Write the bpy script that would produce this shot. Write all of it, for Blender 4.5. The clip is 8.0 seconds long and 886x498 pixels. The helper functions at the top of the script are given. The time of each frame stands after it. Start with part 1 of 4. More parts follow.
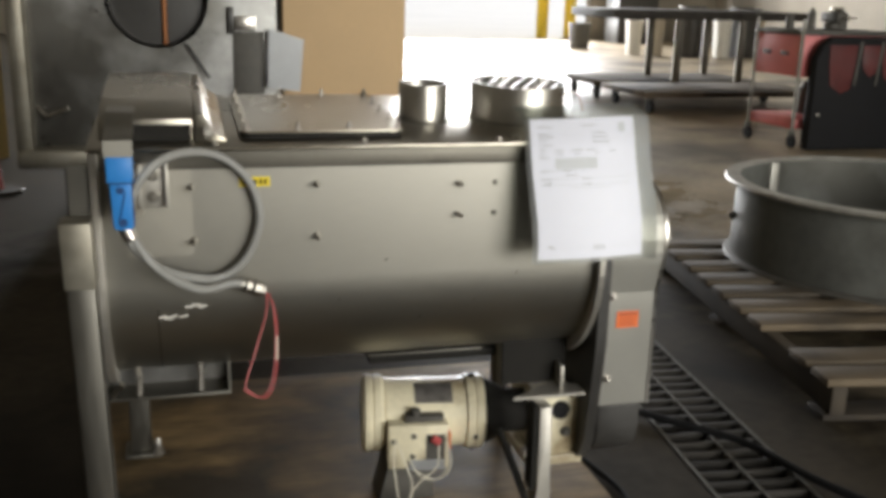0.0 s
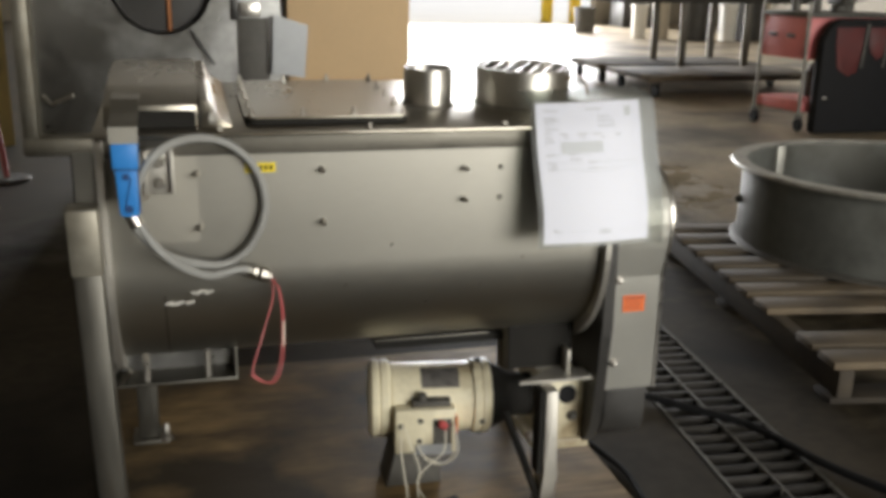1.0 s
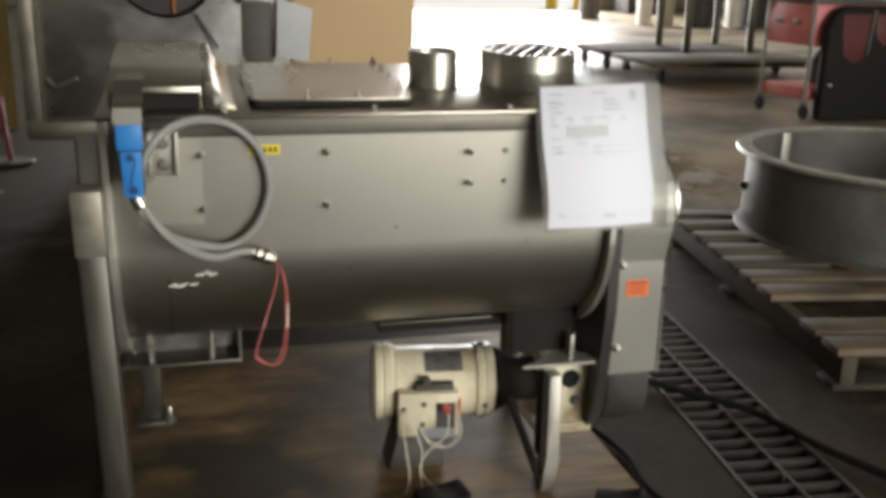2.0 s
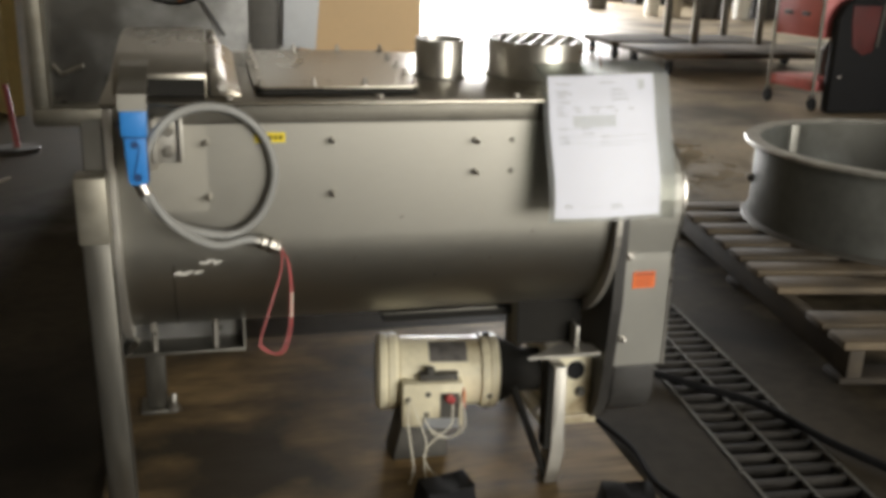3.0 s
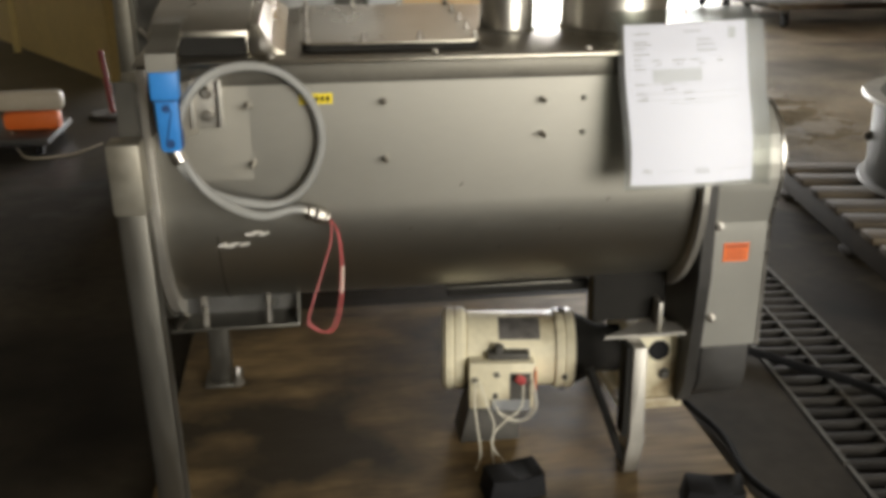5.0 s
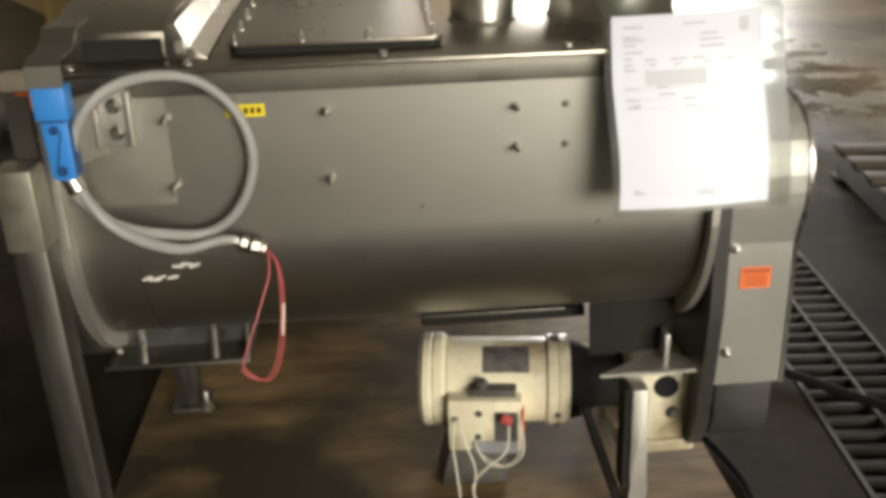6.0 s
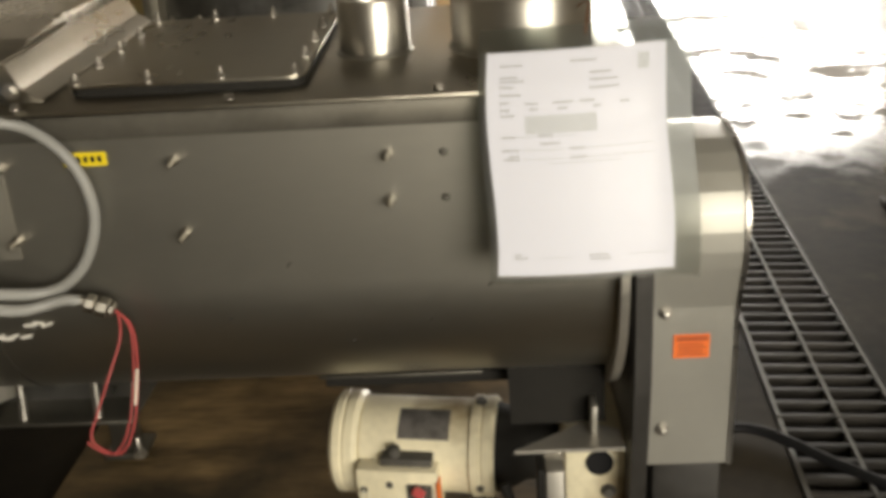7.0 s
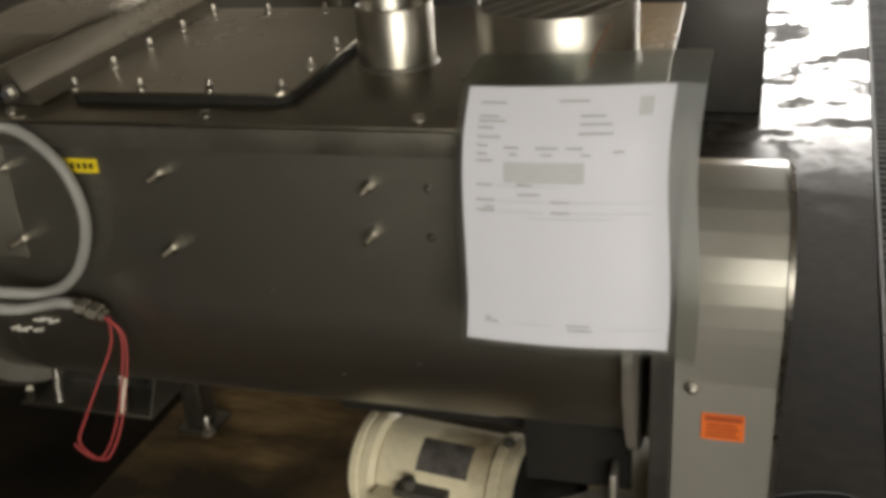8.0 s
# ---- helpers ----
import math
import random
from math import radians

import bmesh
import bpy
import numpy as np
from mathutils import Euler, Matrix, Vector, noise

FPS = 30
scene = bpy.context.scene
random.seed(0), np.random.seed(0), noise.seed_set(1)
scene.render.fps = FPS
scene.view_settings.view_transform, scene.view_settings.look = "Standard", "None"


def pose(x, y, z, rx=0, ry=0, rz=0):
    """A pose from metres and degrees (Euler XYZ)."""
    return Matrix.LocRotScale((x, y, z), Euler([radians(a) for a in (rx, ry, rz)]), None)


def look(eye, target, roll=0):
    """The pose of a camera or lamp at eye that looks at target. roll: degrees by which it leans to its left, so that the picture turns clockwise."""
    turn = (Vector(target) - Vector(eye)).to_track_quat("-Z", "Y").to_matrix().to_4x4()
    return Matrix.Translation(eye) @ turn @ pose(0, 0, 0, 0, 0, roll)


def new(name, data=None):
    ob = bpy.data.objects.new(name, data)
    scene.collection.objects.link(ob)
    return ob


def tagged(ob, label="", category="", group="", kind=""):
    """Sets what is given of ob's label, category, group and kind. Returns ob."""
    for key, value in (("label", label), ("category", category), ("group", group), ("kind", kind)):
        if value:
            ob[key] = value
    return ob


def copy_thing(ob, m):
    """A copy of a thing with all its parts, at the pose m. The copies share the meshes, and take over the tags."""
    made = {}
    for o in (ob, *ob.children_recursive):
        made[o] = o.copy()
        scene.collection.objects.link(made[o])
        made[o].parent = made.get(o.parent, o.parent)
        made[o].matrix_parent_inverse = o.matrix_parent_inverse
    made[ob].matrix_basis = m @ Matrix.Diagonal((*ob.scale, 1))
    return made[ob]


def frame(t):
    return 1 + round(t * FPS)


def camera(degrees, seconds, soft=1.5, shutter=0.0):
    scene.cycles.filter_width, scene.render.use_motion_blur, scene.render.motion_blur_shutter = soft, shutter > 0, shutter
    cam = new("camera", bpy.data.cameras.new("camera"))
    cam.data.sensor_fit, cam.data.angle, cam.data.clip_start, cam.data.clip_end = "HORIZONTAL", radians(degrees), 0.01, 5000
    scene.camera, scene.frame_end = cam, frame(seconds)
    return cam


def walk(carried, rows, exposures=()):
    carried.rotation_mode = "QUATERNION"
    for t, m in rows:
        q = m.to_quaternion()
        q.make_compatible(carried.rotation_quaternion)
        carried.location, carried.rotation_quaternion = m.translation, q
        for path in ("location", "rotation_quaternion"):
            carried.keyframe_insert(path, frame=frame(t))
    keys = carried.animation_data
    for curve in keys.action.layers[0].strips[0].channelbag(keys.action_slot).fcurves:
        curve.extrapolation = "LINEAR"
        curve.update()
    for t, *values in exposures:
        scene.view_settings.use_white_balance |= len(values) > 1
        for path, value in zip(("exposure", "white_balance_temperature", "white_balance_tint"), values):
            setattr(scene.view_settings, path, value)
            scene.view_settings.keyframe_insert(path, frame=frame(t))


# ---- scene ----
cam = camera(48.9, 8.0, soft=4.4)
PATH = [
    (0, (-0.437, -1.792, 1.161), (0.067, 0.072, 0.638), 1.5),
    (0.5, (-0.437, -1.791, 1.16), (0.058, 0.07, 0.621), 1.3),
    (1, (-0.437, -1.792, 1.159), (0.054, 0.067, 0.608), 1.1),
    (1.5, (-0.439, -1.793, 1.156), (0.049, 0.062, 0.59), 1.2),
    (3, (-0.436, -1.782, 1.149), (0.035, 0.067, 0.552), 1.7),
    (3.5, (-0.435, -1.777, 1.151), (0.026, 0.07, 0.54), 1.7),
    (4, (-0.427, -1.772, 1.142), (0.005, 0.079, 0.522), 1.0),
    (4.5, (-0.365, -1.747, 1.124), (-0.019, 0.125, 0.51), 1.4),
    (4.7, (-0.343, -1.720, 1.117), (-0.058, 0.154, 0.480), 0.9),
    (5.8, (-0.201, -1.412, 1.121), (0.014, 0.436, 0.387), -2.6),
    (6, (-0.129, -1.388, 1.134), (-0.007, 0.462, 0.384), -1.9),
    (6.5, (0.093, -1.365, 1.146), (-0.001, 0.461, 0.337), -2.6),
    (7, (0.198, -1.204, 1.138), (0.111, 0.651, 0.395), -3.5),
    (7.5, (0.308, -1.05, 1.168), (0.057, 0.779, 0.399), -4.2),
    (8, (0.478, -0.999, 1.18), (-0.072, 0.744, 0.368), -4.0),
]
walk(cam, [(t, look(eye, target, roll)) for t, eye, target, roll in PATH], exposures=[(0, 0.1, 6500, 10), (4.5, 0.12, 6750, 10), (6, 0.45, 7000, 10), (6.5, 0.38, 7350, 10), (7, 0.22, 7350, 10), (7.5, -0.30, 7150, 10), (8, -0.40, 7050, 10)])

# ---- world and light ----
world = bpy.data.worlds.new("world")
scene.world = world
world.use_nodes = True
sky = world.node_tree.nodes.new("ShaderNodeTexSky")
sky.sky_type, sky.sun_disc, sky.sun_elevation, sky.sun_rotation = "NISHITA", False, radians(50), radians(200)
bg = world.node_tree.nodes["Background"]
bg.inputs["Strength"].default_value = 0.15
world.node_tree.links.new(sky.outputs[0], bg.inputs["Color"])


def lamp(name, kind, m, energy, color, **more):
    data = bpy.data.lights.new(name, kind)
    data.energy, data.color = energy, color
    for key, value in more.items():
        setattr(data, key, value)
    ob = new(name, data)
    ob.matrix_world = m
    return ob


lamp("sun", "SUN", look((12, 44, 18), (2, 30, 0)), 5.0, (1.0, 0.95, 0.87), angle=radians(0.5))
lamp("far_door_daylight", "AREA", look((4.2, 19.7, 2.8), (3.3, 0, 2.1)), 2900, (0.97, 0.97, 0.98), shape="RECTANGLE", size=8.9, size_y=5.3)
lamp("near_door_daylight", "AREA", look((4.6, -7.9, 2.2), (2.6, 0, 1.0)), 800, (1.0, 0.97, 0.90), shape="RECTANGLE", size=6.0, size_y=3.8)

# ---- materials ----


def mat(name, base, rough=0.5, metal=0.0, vary=0.15, scale=6.0, fine=60.0, bump=0.02, stain=None, stain_at=0.62, streak=(1, 1, 1), rough_vary=0.12, random_tint=0.0, coat=0.0):
    m = bpy.data.materials.new(name)
    m.use_nodes = True
    n, l = m.node_tree.nodes, m.node_tree.links
    bsdf = n["Principled BSDF"]
    where = n.new("ShaderNodeTexCoord")
    stretch = n.new("ShaderNodeMapping")
    stretch.inputs["Scale"].default_value = streak
    l.new(where.outputs["Object"], stretch.inputs[0])
    large, small = n.new("ShaderNodeTexNoise"), n.new("ShaderNodeTexNoise")
    large.inputs["Scale"].default_value, small.inputs["Scale"].default_value = scale, fine
    large.inputs["Detail"].default_value, small.inputs["Detail"].default_value = 6, 4
    l.new(stretch.outputs[0], large.inputs["Vector"])
    l.new(stretch.outputs[0], small.inputs["Vector"])
    both = n.new("ShaderNodeMath")
    both.operation = "MULTIPLY_ADD"
    both.inputs[1].default_value = 0.45
    l.new(small.outputs[0], both.inputs[0])
    l.new(large.outputs[0], both.inputs[2])
    ramp = n.new("ShaderNodeMapRange")
    ramp.inputs[1].default_value, ramp.inputs[2].default_value = 0.45, 1.0
    ramp.inputs[3].default_value, ramp.inputs[4].default_value = 1 - vary, 1 + vary
    l.new(both.outputs[0], ramp.inputs[0])
    scaled = n.new("ShaderNodeVectorMath")
    scaled.operation = "SCALE"
    scaled.inputs[0].default_value = base
    l.new(ramp.outputs[0], scaled.inputs["Scale"])
    colour = scaled.outputs[0]
    if random_tint:
        info = n.new("ShaderNodeObjectInfo")
        shift = n.new("ShaderNodeMapRange")
        shift.inputs[3].default_value, shift.inputs[4].default_value = 1 - random_tint, 1 + random_tint
        l.new(info.outputs["Random"], shift.inputs[0])
        again = n.new("ShaderNodeVectorMath")
        again.operation = "SCALE"
        l.new(colour, again.inputs[0])
        l.new(shift.outputs[0], again.inputs["Scale"])
        colour = again.outputs[0]
    if stain:
        mask = n.new("ShaderNodeTexNoise")
        mask.inputs["Scale"].default_value, mask.inputs["Detail"].default_value = scale * 0.6, 8
        l.new(where.outputs["Object"], mask.inputs["Vector"])
        edge = n.new("ShaderNodeMapRange")
        edge.inputs[1].default_value, edge.inputs[2].default_value = stain_at - 0.06, stain_at + 0.1
        l.new(mask.outputs[0], edge.inputs[0])
        mix = n.new("ShaderNodeMix")
        mix.data_type = "RGBA"
        l.new(edge.outputs[0], mix.inputs["Factor"])
        l.new(colour, mix.inputs["A"])
        mix.inputs["B"].default_value = (*stain, 1)
        colour = mix.outputs["Result"]
    l.new(colour, bsdf.inputs["Base Color"])
    rr = n.new("ShaderNodeMapRange")
    rr.inputs[1].default_value, rr.inputs[2].default_value = 0.4, 1.0
    rr.inputs[3].default_value, rr.inputs[4].default_value = max(0.03, rough - rough_vary), min(1, rough + rough_vary)
    l.new(both.outputs[0], rr.inputs[0])
    l.new(rr.outputs[0], bsdf.inputs["Roughness"])
    bsdf.inputs["Metallic"].default_value = metal
    bsdf.inputs["Coat Weight"].default_value = coat
    if bump:
        b = n.new("ShaderNodeBump")
        b.inputs["Strength"].default_value, b.inputs["Distance"].default_value = min(1, bump * 8), 0.004
        l.new(both.outputs[0], b.inputs["Height"])
        l.new(b.outputs[0], bsdf.inputs["Normal"])
    return m


STEEL = mat("satin_stainless", (0.340, 0.328, 0.290), 0.43, 1.0, 0.05, 3, 90, 0.0, streak=(0.3, 1, 1), rough_vary=0.035)
STEEL_LID = mat("lid_stainless", (0.39, 0.368, 0.312), 0.29, 1.0, 0.12, 4, 50, 0.0, stain=(0.31, 0.275, 0.215), stain_at=0.58, streak=(1, 0.5, 1), rough_vary=0.05)
SPOUT = mat("satin_spout_steel", (0.40, 0.385, 0.345), 0.34, 1.0, 0.08, 8, 120, 0.002, rough_vary=0.06)
DOUBLER = mat("blasted_doubler_sheet", (0.375, 0.358, 0.312), 0.50, 0.97, 0.06, 8, 90, 0.0)
DOOR = mat("smeared_door_steel", (0.34, 0.32, 0.265), 0.52, 0.85, 0.25, 5, 50, 0.006, stain=(0.20, 0.18, 0.14))
# flange steel darkened in colour for the shade under the lid edge
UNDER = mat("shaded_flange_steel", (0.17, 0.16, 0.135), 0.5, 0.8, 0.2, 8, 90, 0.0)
FLANGE = mat("blasted_flange_steel", (0.46, 0.44, 0.395), 0.48, 0.8, 0.15, 8, 90, 0.006)
STEEL_BRIGHT = mat("polished_stainless", (0.48, 0.46, 0.42), 0.27, 1.0, 0.06, 8, 120, 0.002)
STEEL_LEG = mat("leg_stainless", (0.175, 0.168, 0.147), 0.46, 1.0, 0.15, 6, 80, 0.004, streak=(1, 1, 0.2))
STEEL_OLD = mat("weathered_stainless", (0.34, 0.34, 0.33), 0.34, 1.0, 0.3, 3, 30, 0.01, stain=(0.16, 0.155, 0.14), stain_at=0.5)
GUARD = mat("guard_sheet_metal", (0.42, 0.412, 0.372), 0.36, 0.5, 0.05, 4, 70, 0.002)
DARK_STEEL = mat("dark_painted_steel", (0.045, 0.043, 0.040), 0.45, 0.2, 0.3, 6, 60, 0.01)
CAST = mat("cast_iron_grey", (0.09, 0.085, 0.075), 0.6, 0.3, 0.3, 9, 70, 0.03)
TUB = mat("dull_tub_steel", (0.17, 0.175, 0.16), 0.5, 0.45, 0.3, 3, 30, 0.02, stain=(0.08, 0.078, 0.066), stain_at=0.55)
TUB_RIM = mat("worn_tub_rim", (0.36, 0.35, 0.31), 0.5, 0.5, 0.35, 14, 60, 0.03)
RIM = mat("scuffed_rim_steel", (0.10, 0.094, 0.082), 0.6, 0.3, 0.3, 12, 60, 0.03)
# matt black parts, and places where shade is put in as black colour
MATT = mat("matt_black_and_shade", (0.018, 0.017, 0.015), 0.85, 0.0, 0.3, 6, 60, 0.01)
STUD = mat("dull_stud_steel", (0.36, 0.34, 0.30), 0.35, 1.0, 0.15, 60, 300, 0.0)
BOLT = mat("zinc_bolt", (0.50, 0.48, 0.44), 0.36, 1.0, 0.1, 60, 300, 0.0)
CREAM = mat("cream_enamel", (0.72, 0.66, 0.48), 0.38, 0.0, 0.16, 9, 80, 0.006, stain=(0.22, 0.165, 0.09), stain_at=0.585)
PLATE = mat("worn_nameplate", (0.16, 0.15, 0.14), 0.45, 0.5, 0.4, 40, 200, 0.0)
BLUE = mat("blue_plastic", (0.03, 0.22, 0.60), 0.42, 0.0, 0.08, 20, 120, 0.004)
BLUE_DARK = mat("dark_blue_plastic", (0.008, 0.05, 0.17), 0.5, 0.0, 0.1, 20, 120, 0.0)
BLACK = mat("black_rubber", (0.012, 0.012, 0.013), 0.72, 0.0, 0.3, 12, 90, 0.01)
CONDUIT = mat("grey_conduit", (0.27, 0.27, 0.255), 0.45, 0.0, 0.08, 20, 200, 0.004)
RED_WIRE = mat("red_wire", (0.46, 0.07, 0.07), 0.4, 0.0, 0.05, 20, 100, 0.0)
WHITE_WIRE = mat("white_wire", (0.72, 0.68, 0.56), 0.45, 0.0, 0.05, 20, 100, 0.0)
PAPER = mat("white_paper", (0.87, 0.87, 0.99), 0.75, 0.0, 0.015, 6, 60, 0.001)
INK = mat("grey_print", (0.54, 0.54, 0.58), 0.8, 0.0, 0.1, 200, 600, 0.0)
INK_PALE = mat("pale_print", (0.68, 0.69, 0.74), 0.8, 0.0, 0.08, 200, 600, 0.0)
YELLOW = mat("yellow_label", (0.80, 0.62, 0.02), 0.5, 0.0, 0.04, 20, 100, 0.0)
ORANGE = mat("orange_label", (0.80, 0.17, 0.03), 0.45, 0.0, 0.06, 20, 100, 0.0)
ORANGE_DARK = mat("orange_print", (0.38, 0.07, 0.02), 0.5, 0.0, 0.1, 90, 300, 0.0)
GREY_SHEET = mat("grey_sheet", (0.35, 0.36, 0.37), 0.4, 0.3, 0.1, 8, 60, 0.003)
PLY = mat("dirty_plywood", (0.20, 0.137, 0.066), 0.55, 0.0, 0.8, 4, 34, 0.03, stain=(0.040, 0.031, 0.019), stain_at=0.48, streak=(0.5, 2.2, 1))
PALLET = mat("pallet_wood", (0.115, 0.088, 0.056), 0.75, 0.0, 0.45, 4, 40, 0.05, stain=(0.045, 0.036, 0.026), stain_at=0.52, streak=(0.3, 3, 3), random_tint=0.35)
# pallet wood with the shade below the top planks put into its colour
PALLET_SHADED = mat("shaded_pallet_wood", (0.05, 0.039, 0.026), 0.8, 0.0, 0.45, 4, 40, 0.05, stain=(0.025, 0.02, 0.015), stain_at=0.52, streak=(3, 0.3, 3), random_tint=0.25)
TAN = mat("tan_board", (0.62, 0.44, 0.25), 0.75, 0.0, 0.06, 3, 40, 0.006)
CONCRETE = mat("oily_shaded_concrete", (0.30, 0.245, 0.165), 0.30, 0.0, 0.6, 1.6, 22, 0.008, stain=(0.070, 0.058, 0.040), stain_at=0.55, rough_vary=0.2)


def wet_patches_and_shade(m, scale, low, high):
    """Sharp-edged damp patches: smooth where wet, dull where dry. Base colour is also shaded by x."""
    n, l = m.node_tree.nodes, m.node_tree.links
    where, a, edge = n.new("ShaderNodeTexCoord"), n.new("ShaderNodeTexNoise"), n.new("ShaderNodeMapRange")
    a.inputs["Scale"].default_value, a.inputs["Detail"].default_value, a.inputs["Roughness"].default_value = scale, 9, 0.62
    edge.inputs[1].default_value, edge.inputs[2].default_value = 0.52, 0.57
    edge.inputs[3].default_value, edge.inputs[4].default_value = low, high
    l.new(where.outputs["Object"], a.inputs["Vector"])
    l.new(a.outputs[0], edge.inputs[0])
    # damp only along the drain
    split, lower, upper, ragged = n.new("ShaderNodeSeparateXYZ"), n.new("ShaderNodeMapRange"), n.new("ShaderNodeMapRange"), n.new("ShaderNodeMath")
    ragged.operation = "MULTIPLY_ADD"
    ragged.inputs[1].default_value = 1.2
    l.new(where.outputs["Object"], split.inputs[0])
    l.new(a.outputs[0], ragged.inputs[0])
    l.new(split.outputs[0], ragged.inputs[2])
    lower.inputs[1].default_value, lower.inputs[2].default_value, lower.inputs[3].default_value, lower.inputs[4].default_value = 0.7, 1.0, 1.0, 0.0
    upper.inputs[1].default_value, upper.inputs[2].default_value = 2.9, 3.3
    l.new(ragged.outputs[0], lower.inputs[0])
    l.new(ragged.outputs[0], upper.inputs[0])
    outside, dry = n.new("ShaderNodeMath"), n.new("ShaderNodeMix")
    outside.operation, outside.use_clamp = "ADD", True
    l.new(lower.outputs[0], outside.inputs[0])
    l.new(upper.outputs[0], outside.inputs[1])
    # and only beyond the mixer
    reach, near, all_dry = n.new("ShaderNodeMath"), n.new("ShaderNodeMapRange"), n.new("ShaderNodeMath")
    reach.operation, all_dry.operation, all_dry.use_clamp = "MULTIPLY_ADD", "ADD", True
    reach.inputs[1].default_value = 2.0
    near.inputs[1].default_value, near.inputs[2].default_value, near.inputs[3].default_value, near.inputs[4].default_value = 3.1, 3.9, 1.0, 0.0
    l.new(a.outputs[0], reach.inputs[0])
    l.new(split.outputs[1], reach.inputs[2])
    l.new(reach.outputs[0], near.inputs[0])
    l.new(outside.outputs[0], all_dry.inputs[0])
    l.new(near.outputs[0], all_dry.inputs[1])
    l.new(all_dry.outputs[0], dry.inputs["Factor"])
    l.new(edge.outputs[0], dry.inputs["A"])
    dry.inputs["B"].default_value = high
    l.new(dry.outputs["Result"], n["Principled BSDF"].inputs["Roughness"])
    gloss = n.new("ShaderNodeMapRange")
    gloss.inputs[3].default_value, gloss.inputs[4].default_value = 0.36, 0.10
    l.new(near.outputs[0], gloss.inputs[0])
    worn = n.new("ShaderNodeMapRange")
    worn.inputs[3].default_value, worn.inputs[4].default_value = 0.42, high
    l.new(near.outputs[0], worn.inputs[0])
    l.new(worn.outputs[0], dry.inputs["B"])
    l.new(gloss.outputs[0], n["Principled BSDF"].inputs["Specular IOR Level"])
    # pale scuffs and dried splashes
    b, mask, mix = n.new("ShaderNodeTexNoise"), n.new("ShaderNodeMapRange"), n.new("ShaderNodeMix")
    b.inputs["Scale"].default_value, b.inputs["Detail"].default_value, b.inputs["Roughness"].default_value = 5.5, 7, 0.7
    mask.inputs[1].default_value, mask.inputs[2].default_value, mask.inputs[4].default_value = 0.66, 0.74, 0.7
    mix.data_type = "RGBA"
    socket = n["Principled BSDF"].inputs["Base Color"]
    l.new(where.outputs["Object"], b.inputs["Vector"])
    l.new(b.outputs[0], mask.inputs[0])
    l.new(mask.outputs[0], mix.inputs["Factor"])
    l.new(socket.links[0].from_socket, mix.inputs["A"])
    mix.inputs["B"].default_value = (0.24, 0.22, 0.18, 1)
    l.new(mix.outputs["Result"], socket)
    # light put into the base colour: darker round machine and drain, paler past
    floor_shade, oil = n.new("ShaderNodeMapRange"), n.new("ShaderNodeVectorMath")
    floor_shade.inputs[1].default_value, floor_shade.inputs[2].default_value, floor_shade.inputs[3].default_value = 1.9, 3.0, 0.12
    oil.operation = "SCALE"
    l.new(ragged.outputs[0], floor_shade.inputs[0])
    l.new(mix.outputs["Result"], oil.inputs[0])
    l.new(floor_shade.outputs[0], oil.inputs["Scale"])
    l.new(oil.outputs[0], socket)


def worn_end(m, colour, at):
    """Bare pale wood, scuffed free of oil, past a ragged line along x."""
    n, l = m.node_tree.nodes, m.node_tree.links
    where, a, split, ragged, mask, mix = n.new("ShaderNodeTexCoord"), n.new("ShaderNodeTexNoise"), n.new("ShaderNodeSeparateXYZ"), n.new("ShaderNodeMath"), n.new("ShaderNodeMapRange"), n.new("ShaderNodeMix")
    grain, stretch = n.new("ShaderNodeTexNoise"), n.new("ShaderNodeMapping")
    stretch.inputs["Scale"].default_value = (4, 40, 4)
    a.inputs["Scale"].default_value, a.inputs["Detail"].default_value = 4.5, 8
    grain.inputs["Scale"].default_value, grain.inputs["Detail"].default_value = 1.2, 5
    ragged.operation = "MULTIPLY_ADD"
    ragged.inputs[1].default_value = 0.9
    l.new(where.outputs["Object"], a.inputs["Vector"])
    l.new(where.outputs["Object"], split.inputs[0])
    l.new(where.outputs["Object"], stretch.inputs[0])
    l.new(stretch.outputs[0], grain.inputs["Vector"])
    l.new(a.outputs[0], ragged.inputs[0])
    l.new(split.outputs[0], ragged.inputs[2])
    mask.inputs[1].default_value, mask.inputs[2].default_value, mask.inputs[4].default_value = at, at + 0.16, 0.85
    l.new(ragged.outputs[0], mask.inputs[0])
    tone, shade = n.new("ShaderNodeVectorMath"), n.new("ShaderNodeMapRange")
    tone.operation = "SCALE"
    tone.inputs[0].default_value = colour
    shade.inputs[1].default_value, shade.inputs[2].default_value, shade.inputs[3].default_value, shade.inputs[4].default_value = 0.3, 0.7, 0.45, 1.3
    l.new(grain.outputs[0], shade.inputs[0])
    l.new(shade.outputs[0], tone.inputs["Scale"])
    mix.data_type = "RGBA"
    socket = m.node_tree.nodes["Principled BSDF"].inputs["Base Color"]
    l.new(mask.outputs[0], mix.inputs["Factor"])
    l.new(socket.links[0].from_socket, mix.inputs["A"])
    l.new(tone.outputs[0], mix.inputs["B"])
    l.new(mix.outputs["Result"], socket)


for rubber in (BLACK, MATT):
    rubber.node_tree.nodes["Principled BSDF"].inputs["Specular IOR Level"].default_value = 0.18
worn_end(PLY, (0.26, 0.18, 0.09), 0.72)
PLY.node_tree.nodes["Principled BSDF"].inputs["Specular IOR Level"].default_value = 0.15
wet_patches_and_shade(CONCRETE, 3.2, 0.17, 0.72)
GRATE = mat("galvanised_grate", (0.034, 0.031, 0.027), 0.6, 0.2, 0.45, 9, 60, 0.03, random_tint=0.45)
GRATE.node_tree.nodes["Principled BSDF"].inputs["Specular IOR Level"].default_value = 0.2
